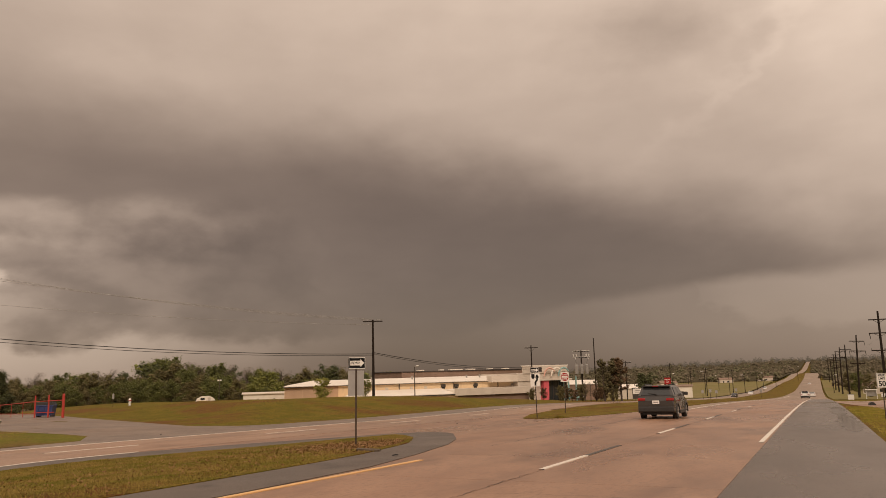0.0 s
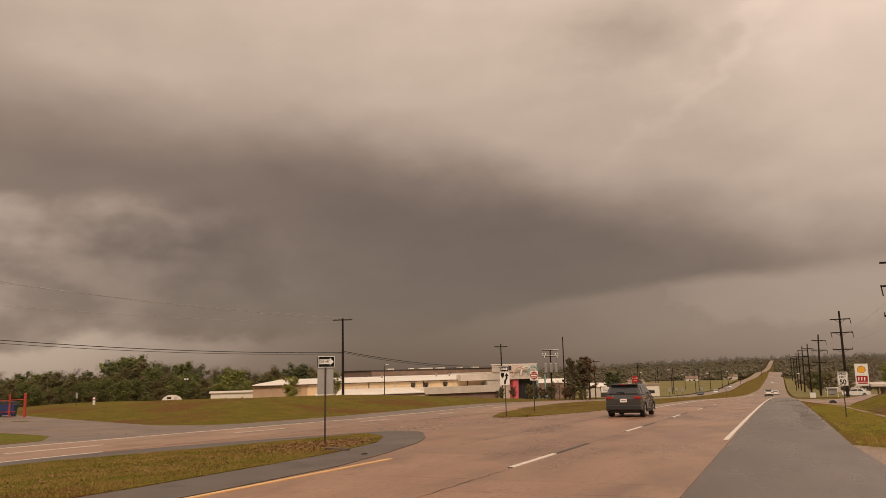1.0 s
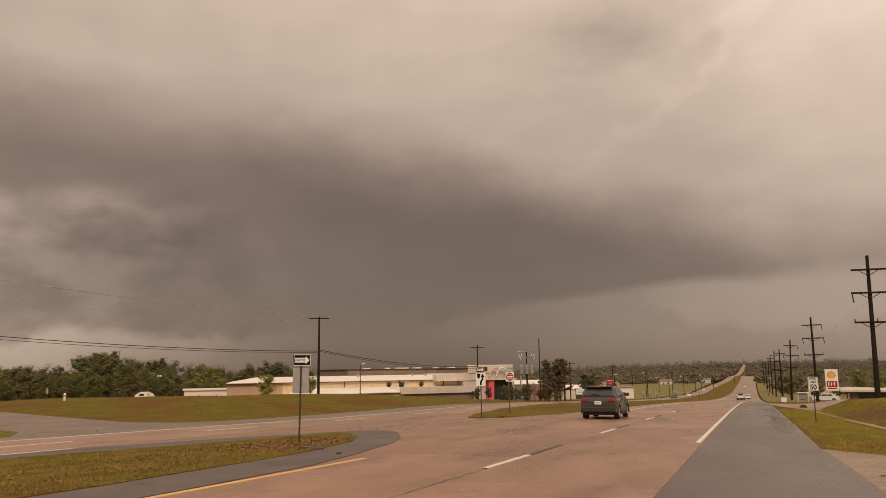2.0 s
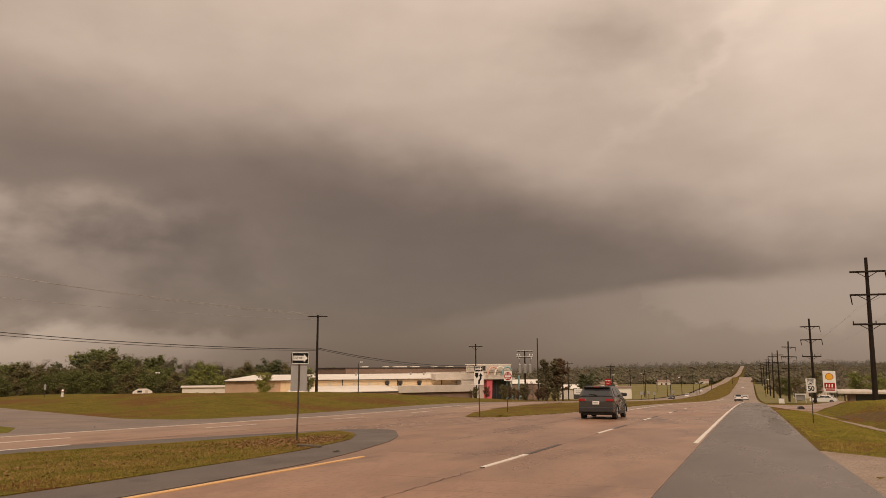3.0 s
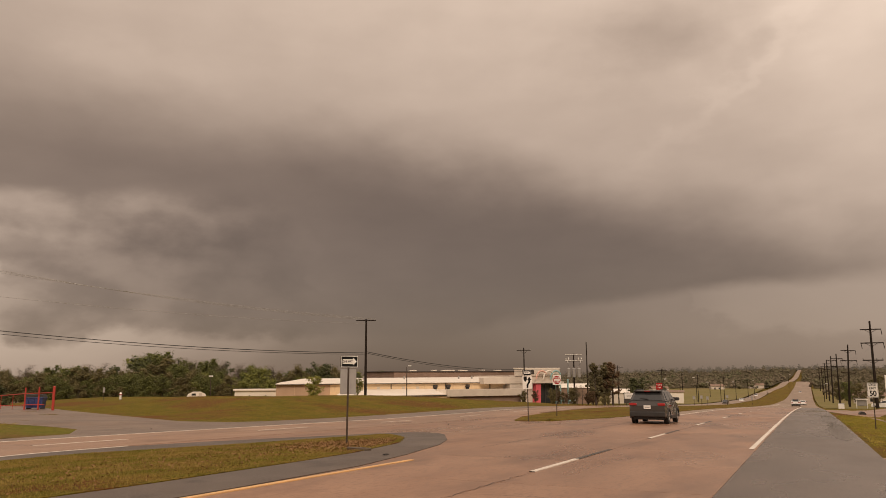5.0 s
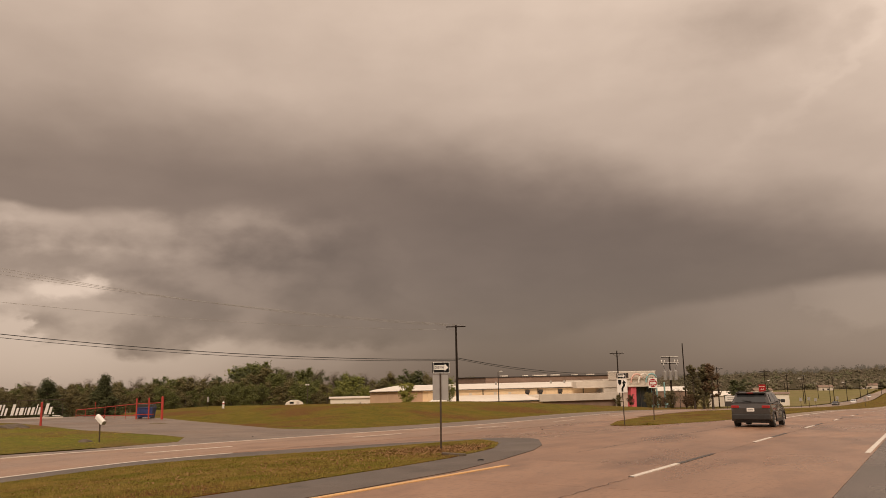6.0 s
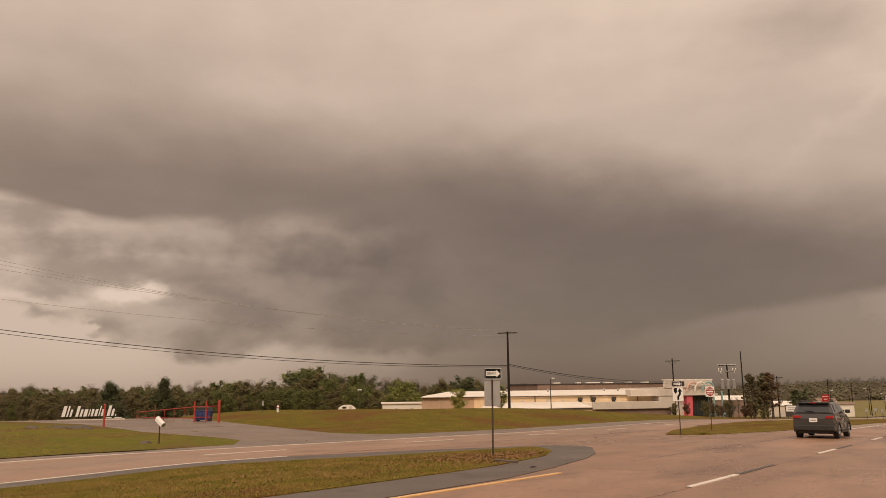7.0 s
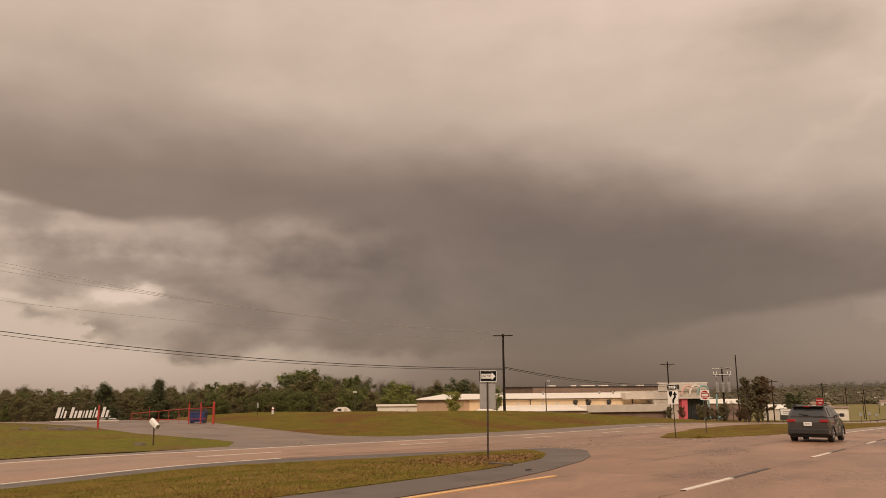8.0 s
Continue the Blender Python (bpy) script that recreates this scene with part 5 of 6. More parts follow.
part("entrance_glass", box(B(), 53.3, 58.0, -2.06, -2.0, -6.0, -0.55), M["glass"], w, "dark entrance glazing")
part("canopy", box(B(), 50.0, 58.4, -3.6, -2.0, -0.6, -0.3, 0.03), M["off_white"], w)
for x in (53.3, 54.6, 55.9, 57.2):
    part("mullion", box(B(), x, x + 0.14, -2.14, -2.06, -6.0, -0.6), M["teal"] if x > 56 else M["dark_trim"], w)
for k, (x, mat) in enumerate(((52.5, "salmon"), (54.2, "roof_white"), (55.9, "teal"))):
    for a in range(8):
        p0, p1 = radians(180 - a * 18), radians(180 - (a + 1) * 18)
        rr = 1.35
        if a == 0:
            b = B()
        rod(b, (x + 0.8 + rr * math.cos(p0), -3.3, 0.2 + rr * 1.25 * math.sin(p0)), (x + 0.8 + rr * math.cos(p1), -3.3, 0.2 + rr * 1.25 * math.sin(p1)), 0.17, None, 6)
    part("arch", b, M[mat], w, "painted arch over the entrance")
for x in (56.5, 58.3):
    part("column", box(B(), x - 0.12, x + 0.12, -5.2, -4.96, -6.0, 0.2, 0.02), M["teal"], w, "teal column")
part("ledge", box(B(), 54.6, 58.8, -5.6, -4.4, -4.25, -3.95, 0.02), M["teal"], w, "pale teal ledge")


def shed(name, x, y, turn, l, d, h, rise, wall, roof, label, openings=()):
    """A gabled shed with overhanging roof and openings as (from, to, bottom, top)."""
    s = thing(name, pose(x, y, gz(x, y), 0, 0, turn), label, "building")
    part("wall_body", box(B(), 0, l, 0, d, -0.8, h), M[wall], s)
    b = B()
    for s0, s1 in ((-0.3, d / 2), (d + 0.3, d / 2)):
        q = [b.verts.new(p) for p in ((-0.3, s0, h - 0.05), (l + 0.3, s0, h - 0.05), (l + 0.3, s1, h + rise), (-0.3, s1, h + rise))]
        b.faces.new(q)
    for e in (0, l):
        b.faces.new([b.verts.new(p) for p in ((e, 0, h - 0.06), (e, d, h - 0.06), (e, d / 2, h + rise - 0.05))])
    r = bmesh.ops.extrude_face_region(b, geom=b.faces[:])
    bmesh.ops.translate(b, verts=[g for g in r["geom"] if isinstance(g, bmesh.types.BMVert)], vec=(0, 0, 0.12))
    bmesh.ops.recalc_face_normals(b, faces=b.faces[:])
    part("roof", b, M[roof], s)
    for o in openings:
        part("window" if o[2] > 0.3 else "door", box(B(), o[0], o[1], -0.05, 0.0, o[2], o[3]), M["glass"] if o[2] > 0.3 else M["dark_trim"], s)
    return s


shed("white_shed", -97.6, 113.9, 39, 7.7, 6, 2.35, 0.18, "roof_white", "off_white", "low white shed with a pale flat roof", ((2.6, 2.8, 0, 1.5), (4.2, 5.2, 0.5, 1.0), (5.6, 5.8, 0, 1.5)))
shed("metal_building", -59.1, 196.3, 15.5, 7.5, 14, 4.2, 0.9, "brown_roof", "roof_white", "white roofed metal building behind the hall", ((2, 4, 0, 2.4),))
shed("metal_building", -51.5, 218.7, 13, 5.5, 12, 3.0, 1.0, "off_white", "roof_white", "pale metal building behind the pines", ((4, 6, 0, 3),))
shed("white_block", -40.7, 246.7, 8, 5.6, 8, 3.6, 0.4, "roof_white", "brown_roof", "white low roadside building", ((2, 3, 0, 2.1),))
cp = thing("camper", pose(-96.2, 102.6, gz(-96.2, 102.6), 0, 0, 44), "small white camper trailer parked behind the bank", "trailer")
part("body", prism(B(), [(-1.6, 0.45), (1.5, 0.45), (1.6, 0.8), (1.35, 1.25), (0.6, 1.62), (-0.7, 1.62), (-1.5, 1.2), (-1.7, 0.8)], 0, 2.0), M["roof_white"], cp)
part("window", box(B(), -0.9, -0.2, -0.02, 0.0, 1.0, 1.35), M["glass"], cp)
part("door", box(B(), 0.3, 0.8, -0.02, 0.0, 0.5, 1.4), M["off_white"], cp)
part("skirt", box(B(), -1.4, 1.3, 0.1, 1.9, 0.25, 0.45), M["dark_trim"], cp)
for x in (-0.3, 0.4):
    part("wheel", rod(B(), (x, -0.02, 0.28), (x, 0.2, 0.28), 0.28, None, 14), M["rubber"], cp)
part("drawbar", rod(B(), (1.5, 1.0, 0.42), (2.6, 1.0, 0.38), 0.05, None, 6), M["dark_trim"], cp)
shed("house", -150, 178, 40, 9, 7, 2.7, 1.6, "off_white", "roof_white", "small pale house among the trees", ((2, 3, 0, 2), (5, 6, 1, 2)))
shed("house", -205, 230, 40, 10, 7, 4.5, 2.0, "off_white", "brown_roof", "pale house high among the trees", ((2, 3, 0, 2), (5, 6, 1, 2)))
shed("house", -155, 225, 40, 14, 7, 3.2, 1.6, "off_white", "brown_roof", "pale house behind trees", ((2, 3, 0, 2), (5, 6, 1, 2)))

# fuel station
M["emblem"] = material("emblem_yellow", (0.80, 0.42, 0.03), 0.4, alt=(0.76, 0.38, 0.03), scale=2)
g0_ = gz(20, 169)
s = thing("fuel_station", pose(15.6, 168, g0_, 0, 0, -4), "fuel station with a white flat canopy edge and dark front", "building")
part("wall_body", box(B(), 2, 44, -0.6, 14, -1, 1.95), M["brown_roof"], s)
part("canopy_roof", box(B(), 0, 46, -2, 15, 1.95, 2.4, 0.03), M["off_white"], s, "pale canopy edge")
part("glazing", box(B(), 3, 42, -0.68, -0.6, 0.6, 1.7), M["glass"], s, "dark shop windows")
part("ledge", box(B(), 2, 44, -0.9, -0.6, -0.8, 0.45), M["dark_trim"], s)
for k in range(9):
    part("column", box(B(), 1 + k * 5.2, 1.25 + k * 5.2, -1.5, -1.25, -1, 1.95, 0.02), M["post"], s)
s = thing("fuel_sign", pose(14.35, 169, gz(14.35, 169), 0, 0.5, -5), "tall white fuel station sign with a yellow emblem and red price", "sign")
zt = 0.75 - gz(14.35, 169)
part("leg", box(B(), -1.05, -0.9, -0.1, 0.1, -0.5, zt - 0.2), M["galv"], s)
part("leg", box(B(), 0.9, 1.05, -0.1, 0.1, -0.5, zt - 0.2), M["galv"], s)
part("panel", box(B(), -1.14, 1.14, -0.2, 0.2, zt - 4.2, zt, 0.04), M["sign_white"], s, "white panel")
em = [(0.64 * math.cos(radians(a)) * (1 + 0.05 * math.cos(radians(a * 9))), zt - 1.2 + 0.70 * math.sin(radians(a)) * (1 + 0.04 * math.cos(radians(a * 9)))) for a in range(-20, 201, 8)] + [(-0.27, zt - 1.7), (0.27, zt - 1.7)]
part("emblem_rim", flat([(x * 1.13, zt - 1.2 + (z - zt + 1.2) * 1.13) for x, z in em], -0.205), M["sign_red"], s, "red rim")
part("emblem", flat(em, -0.21), M["emblem"], s, "plain yellow emblem")
part("price_panel", flat([(-0.95, zt - 3.45), (0.95, zt - 3.45), (0.95, zt - 2.3), (-0.95, zt - 2.3)], -0.205), M["sign_red"], s, "red price panel")
for k in range(3):
    part("price_bar", flat([(-0.72 + k * 0.5, zt - 3.2), (-0.5 + k * 0.5, zt - 3.2), (-0.44 + k * 0.5, zt - 2.55), (-0.66 + k * 0.5, zt - 2.55)], -0.21), M["sign_white"], s, "white bar")
part("grade_bar", flat([(-0.75, zt - 3.85), (0.85, zt - 3.85), (0.85, zt - 3.58), (-0.75, zt - 3.58)], -0.205), M["sign_red"], s, "red bar")

# ---- yard entrance ----
s = thing("roadside_board", pose(-84.2, 44.0, gz(-84.2, 44.0), 0, 0, math.degrees(math.atan2(5.8, 3.3))), "open frame carrying a row of white slanted bars", "sign")
M["board"] = material("dark_green_board", (0.022, 0.018, 0.011), 0.9, alt=(0.032, 0.026, 0.016), scale=1.5, spec=0.1)
part("base", box(B(), -0.3, 6.6, 0.0, 0.2, -0.3, 0.08, 0.02), M["off_white"], s, "pale base strip")
for z in (0.5, 1.15):
    part("rail", box(B(), -0.1, 6.4, 0.05, 0.1, z, z + 0.08, 0.01), M["board"], s)
part("top_rail", rod(B(), (-0.3, 0.1, 1.86), (6.7, 0.1, 1.95), 0.03, None, 6), M["post"], s)
for x in (-0.2, 2.2, 4.6, 6.5):
    part("post", rod(B(), (x, 0.18, -0.4), (x, 0.18, 2.0), 0.035, None, 6), M["post"], s)
# three rows of plain slanted bars, as tall and as far apart as the letters stand
xx = 0.1
for word in ([(1, .34), (1, .16), (.68, .2)], [(1, .28), (.68, .22), (.68, .34), (.68, .1), (.68, .22), (.68, .26), (.95, .1), (.68, .22)], [(1, .3), (.68, .24), (.16, .12)]):
    for hgt, wd in word:
        hh, sl = 1.15 * hgt, 0.24 * hgt
        part("bar", prism(B(), [(xx, 0.38), (xx + wd, 0.38), (xx + wd + sl, 0.38 + hh), (xx + sl, 0.38 + hh)], 0.01, 0.05), M["sign_white"], s, "plain white slanted bar")
        xx += wd + 0.15
    xx += 0.24
part("small_bar", box(B(), 4.6, 5.2, 0.02, 0.05, 0.15, 0.24), M["sign_white"], s)
part("small_bar", box(B(), 5.5, 6.3, 0.02, 0.05, 0.15, 0.24), M["sign_white"], s)


def pipe_post(x, y, h, r=0.07):
    p = thing("gate_post", pose(x, y, gz(x, y)), "red painted steel pipe gate post", "post", "red gate posts")
    part("pipe", rod(B(), (0, 0, -0.3), (0, 0, h), r, None, 10), M["red_paint"], p)
    part("cap", rod(B(), (0, 0, h), (0, 0, h + 0.06), r * 1.1, r * 0.4, 10), M["red_paint"], p)
    return p


pipe_post(-57.9, 33.8, 1.75, 0.08)
pipe_post(-63.3, 49.0, 2.15, 0.12)
pipe_post(-65.6, 49.2, 2.05, 0.07)
pipe_post(-67.1, 48.9, 2.0, 0.07)
gt = thing("pipe_gate", pose(0, 0, 0), "long red pipe gate standing open beside the drive", "gate")
P0, P2 = Vector((-79.0, 50.0, gz(-79.0, 50.0))), Vector((-67.1, 48.9, gz(-67.1, 48.9)))
P3 = Vector((-63.3, 49.0, gz(-63.3, 49.0)))
part("top_rail", rod(B(), P0 + Vector((0, 0, 0.85)), P2 + Vector((0, 0, 1.5)), 0.035, None, 8), M["red_paint"], gt)
part("top_rail", rod(B(), P2 + Vector((0, 0, 1.5)), P3 + Vector((0, 0, 1.62)), 0.035, None, 8), M["red_paint"], gt)
part("bottom_rail", rod(B(), P0 + Vector((0, 0, 0.3)), P2 + Vector((0, 0, 0.35)), 0.026, None, 8), M["red_paint"], gt)
for k in range(0, 6):
    q = P0.lerp(P2, k / 6)
    part("upright", rod(B(), q + Vector((0, 0, 0.0)), q + Vector((0, 0, 0.9 + 0.65 * k / 6 + (0.6 if k == 2 else 0))), 0.025, None, 6), M["red_paint"], gt)

bn = thing("waste_bin", pose(-68.2, 50.9, gz(-68.2, 50.9), 0, 0, 37), "blue steel waste skip with black lid inside red pipes", "waste bin")
part("body", prism(B(), [(-0.68, 0.15), (0.68, 0.15), (0.8, 1.1), (-0.8, 1.1)], -0.7, 0.6), M["blue_paint"], bn)
part("rim", box(B(), -0.84, 0.84, -0.76, 0.66, 1.04, 1.14, 0.02), M["blue_paint"], bn)
part("lid", prism(B(), [(-0.8, 1.14), (0.8, 1.14), (0.7, 1.42), (-0.7, 1.42)], -0.7, 0.62), M["car_black"], bn, "black lid")
for x in (-0.7, 0.55):
    part("foot", box(B(), x, x + 0.15, -0.6, 0.5, 0.0, 0.15), M["dark_trim"], bn)
for x in (-0.5, 0.0, 0.5):
    part("rib", box(B(), x - 0.04, x + 0.04, -0.76, -0.7, 0.2, 1.05), M["blue_paint"], bn)
part("bail", rod(B(), (-1.0, -0.9, 0.45), (1.0, -0.9, 0.45), 0.04, None, 6), M["red_paint"], bn, "red pipe in front")

mb = thing("mailbox", pose(-33.2, 22.3, gz(-33.2, 22.3), 0, 4, 62), "white mailbox tilted on a dark leaning post", "mailbox")
part("post", rod(B(), (0, 0, -0.3), (-0.1, 0, 0.92), 0.032, None, 8), M["post"], mb)
b = B()
prism(b, [(-0.11, 0), (0.11, 0), (0.11, 0.13)] + [(0.11 * math.cos(radians(a)), 0.13 + 0.10 * math.sin(radians(a))) for a in range(20, 161, 20)] + [(-0.11, 0.13)], -0.28, 0.28)
bx = part("box", b, M["sign_white"], mb, "white box with a rounded lid")
bx.matrix_basis = pose(-0.12, 0, 0.95, 32, 0, 35)
fd = part("door", box(B(), -0.1, 0.1, -0.295, -0.28, 0.01, 0.2, 0.01), M["sign_back"], bx)
part("flag", box(B(), 0.112, 0.12, 0.0, 0.04, 0.1, 0.3), M["sign_red"], bx, "red flag")
st = thing("stone", pose(-33.9, 22.0, gz(-33.9, 22.0)), "rough tan field stone in the grass", "stone")
b = B()
bmesh.ops.create_icosphere(b, subdivisions=2, radius=0.3)
for v_ in b.verts:
    v_.co *= 1 + 0.25 * noise.noise(v_.co * 4)
    v_.co.z *= 0.5
part("rock", b, M["field_stone"], st)
rr2 = random.Random(4)
for k in range(16):
    x, y = -57.6 + rr2.gauss(0, 1.9), 30.6 + rr2.gauss(0, 0.9)
    st = thing("stone", pose(x, y, gz(x, y), rr2.uniform(-8, 8), rr2.uniform(-8, 8), rr2.uniform(0, 360)), "rough flat brown field stone on the bare bank", "stone", "loose stones by the drive")
    b = B()
    bmesh.ops.create_icosphere(b, subdivisions=2, radius=rr2.uniform(0.25, 0.6))
    for v_ in b.verts:
        v_.co *= 1 + 0.3 * noise.noise(v_.co * 3 + Vector((k, 0, 0)))
        v_.co.z *= 0.42
    part("rock", b, M["field_stone"], st)

hy = thing("hydrant", pose(-74.4, 66.6, gz(-74.4, 66.6)), "white fire hydrant with a red band on the bank", "hydrant")
b = B()
rod(b, (0, 0, -0.1), (0, 0, 0.55), 0.13, 0.12, 12)
rod(b, (-0.2, 0, 0.36), (0.2, 0, 0.36), 0.06, None, 8)
rod(b, (0, 0, 0.0), (0, 0, 0.05), 0.19, None, 12)
part("barrel", b, M["sign_white"], hy)
part("bonnet", rod(B(), (0, 0, 0.62), (0, 0, 0.85), 0.17, 0.05, 12), M["sign_white"], hy)
part("band", rod(B(), (0, 0, 0.53), (0, 0, 0.62), 0.2, None, 12), M["sign_red"], hy, "red band")
ms = thing("marker_sign", pose(-77.0, 66.4, gz(-77.0, 66.4), 0, 0, facing(-77.0, 66.4)), "small pale oval sign seen from behind", "sign")
part("post", sign_post(B(), 1.4), M["post"], ms)
part("panel", flat([(0.13 * math.cos(radians(a)), 1.2 + 0.36 * math.sin(radians(a))) for a in range(0, 360, 20)], -0.005, 0.006), M["sign_back"], ms)

lp = thing("yard_light", pose(-100.9, 111.0, gz(-100.9, 111.0)), "tall pole with twin floodlights in front of the wood", "lamp post")
part("pole", rod(B(), (0, 0, -0.4), (0, 0, 4.9), 0.08, 0.06, 8), M["bark"], lp)
for s_ in (-0.28, 0.28):
    part("flood_lamp", box(B(), s_ - 0.15, s_ + 0.15, -0.12, 0.12, 4.85, 5.1, 0.03), M["sign_white"], lp, "white floodlight")
lp = thing("yard_light", pose(-56.6, 105.8, gz(-56.6, 105.8)), "slim street lamp pole with a short arm", "lamp post")
lh = 2.55 - gz(-56.6, 105.8)
part("pole", rod(B(), (0, 0, -0.4), (0, 0, lh), 0.09, 0.06, 8), M["bark"], lp)
part("arm", rod(B(), (0, 0, lh - 0.1), (0.5, 0, lh + 0.1), 0.03, None, 6), M["galv"], lp)
part("lamp_head", box(B(), 0.3, 0.75, -0.1, 0.1, lh + 0.05, lh + 0.2, 0.03), M["sign_white"], lp)

# ---- right verge ----
cu_ = thing("culvert_pipe", pose(3.7, 69.7, gz(3.7, 69.7) - 0.02, 0, 0, 0), "black corrugated culvert pipe end under the drive", "pipe")
b = B()
rod(b, (0, -0.3, 0.05), (0, 1.5, 0.0), 0.24, None, 16)
part("barrel", b, M["car_black"], cu_)
part("headwall", box(B(), -0.9, 0.9, -0.1, 0.1, -0.3, 0.0, 0.02), M["off_white"], cu_)
bx_ = thing("utility_cabinet", pose(4.2, 130, gz(4.2, 130)), "small white utility cabinet on the verge", "cabinet")
part("body", box(B(), -0.4, 0.4, -0.3, 0.3, -0.2, 0.75, 0.03), M["sign_white"], bx_)
part("lid", box(B(), -0.44, 0.44, -0.34, 0.34, 0.75, 0.82, 0.02), M["sign_back"], bx_)
ib = thing("ice_chest", pose(8.0, 150, gz(8.0, 150) - 0.1, 0, 0, -4), "white display frame with grey panels by the station", "display frame")
for x in (-0.85, 0.75):
    part("leg", box(B(), x, x + 0.1, -0.3, 0.3, 0, 1.6, 0.01), M["sign_white"], ib)
part("panel", box(B(), -0.85, 0.85, -0.05, 0.05, 0.6, 1.6, 0.02), M["sign_back"], ib)
part("top", box(B(), -0.95, 0.95, -0.4, 0.4, 1.6, 1.75, 0.02), M["sign_white"], ib)
sb = thing("letter_board", pose(-30.4, 146.9, gz(-30.4, 146.9), 0, 0, 12), "white low letter board sign on wheels before the cedar", "sign")
part("panel", box(B(), -1.3, 1.3, -0.1, 0.1, 1.25, 2.25, 0.03), M["sign_white"], sb)
part("frame", box(B(), -1.36, 1.36, -0.06, 0.06, 1.18, 2.32, 0.02), M["dark_trim"], sb)
for x in (-1.0, 1.0):
    part("leg", box(B(), x - 0.05, x + 0.05, -0.05, 0.05, -0.2, 1.2), M["dark_trim"], sb)
for z in (1.55, 1.85):
    part("text_bar", box(B(), -0.9, 0.8, -0.105, -0.1, z, z + 0.12), M["sign_back"], sb, "grey bar")
for az, d, h in ((-7.4, 190, 2.2), (-6.9, 195, 2.4), (-6.5, 200, 2.2), (-5.2, 205, 2.6), (-3.6, 215, 2.4)):
    x, y = at_bearing(az, d)
    ms = thing("roadside_sign", pose(x, y, gz(x, y), 0, 0, facing(x, y)), "small pale roadside sign down the road", "sign", "far roadside signs")
    part("post", sign_post(B(), h, 0.09), M["post"], ms)
    part("panel", plate(0.6, 0.75, 0.04, -0.01, 0.01, h - 0.4), M["sign_back"], ms)

# ---- far woods and ridge ----
def woods(name, n, pick, size, mat, label, seed):
    """Trees too far off to tell apart: uneven lumps of crown under a skin of loose leaf and twig."""
    rd = random.Random(seed)
    verts, faces = [], []
    for k in range(n):
        x, y = pick(rd)
        z = gz(x, y)
        h = size * rd.uniform(0.6, 1.3)
        mid = Vector((x, y, z + h * 0.4))
        for j in range(5):
            c = Vector((x + rd.gauss(0, h * 0.2), y + rd.gauss(0, h * 0.16), z + h * rd.uniform(0.2, 0.6)))
            r = h * rd.uniform(0.11, 0.19)
            i0 = len(verts)
            for v_ in LUMP_V:
                verts.append(tuple(c + v_ * r * rd.uniform(0.8, 1.2)))
            for f_ in LUMP_F:
                faces.append([i0 + i for i in f_])
        for j in range(34):
            a = rd.uniform(0, 6.28)
            t = rd.random()
            w_ = h * 0.40 * math.sqrt(max(0.04, 1 - (1.75 * t - 0.75) ** 2)) * rd.uniform(0.55, 1.1)
            c = Vector((x + w_ * math.cos(a), y + w_ * math.sin(a), z + h * (0.08 + 0.92 * t)))
            q = Euler((rd.uniform(0, 6.28), rd.uniform(0, 6.28), rd.uniform(0, 6.28))).to_matrix()
            L = h * rd.uniform(0.04, 0.085)
            i0 = len(verts)
            for p in ((-L, -L * .3, 0), (L * .2, -L * .8, 0.2 * L), (L, L * .2, 0), (-L * .1, L * .9, -0.2 * L)):
                verts.append(tuple(c + q @ Vector(p)))
            quad = (i0, i0 + 1, i0 + 2, i0 + 3)
            faces.append(quad if (q @ Vector((0, 0, 1))).dot(c - mid) > 0 else quad[::-1])
    ob = raw(name, verts, faces, mat, True)
    return tagged(ob, label, "woods", kind="stuff")


def pick_valley(rd):
    while True:
        y = rd.uniform(300, 1500)
        x = rd.uniform(-0.62, 0.36) * y
        if x < 0 and x / y > -0.30 and y < 600:
            continue                       # the open field
        if x < (-36 if y < 620 else -26) or x > (18 if y < 400 else 9 if y < 620 else 3.5 if y < 830 else -5):
            return x, y


def pick_ridge(rd):
    while True:
        y = 1400 + 1500 * rd.random() ** 1.5
        x = rd.uniform(-1.3, 0.6) * y
        if abs(x + 3.5) > 7:
            return x, y


woods("backdrop_woods", 2300, pick_valley, 8.0, M["far_wood"], "far spring woods filling the valley, paled as by haze", 5)
woods("backdrop_ridge", 1700, pick_ridge, 9.5, M["ridge"], "grey woods along the distant ridge, haze added as a faint glow", 6)
woods("backdrop_left_woods", 800, lambda rd: (lambda a, d: (d * math.sin(a), d * math.cos(a)))(radians(rd.uniform(-88, -28)), rd.uniform(300, 900)), 8.5, M["far_wood"], "far brown woods behind the yard, paled as by haze", 8)

# ---- things in the valley field ----
for az, d, h, head in ((-9.4, 250, 7.5, 1), (-7.2, 300, 9, 1), (-5.6, 320, 8.5, 0), (-4.6, 360, 8, 1), (-3.4, 400, 9, 1), (-2.6, 470, 9, 0), (-8.3, 340, 8, 0), (-6.3, 420, 8, 1), (0.9, 330, 7, 1), (-1.2, 620, 11, 1)):
    x, y = at_bearing(az, d)
    lp = thing("street_lamp", pose(x, y, gz(x, y), 0, 0, az * 30), "slim pole with a pale lamp head in the valley", "street lamp", "valley lamp poles")
    part("pole", rod(B(), (0, 0, -0.4), (0, 0, h), 0.13, 0.09, 6), M["pole_wood"], lp)
    if head:
        part("arm", rod(B(), (0, 0, h - 0.2), (1.1, 0, h + 0.1), 0.05, None, 5), M["galv"], lp)
        part("lamp_head", box(B(), 0.8, 1.7, -0.2, 0.2, h, h + 0.22, 0.04), M["sign_white"], lp, "pale lamp head")
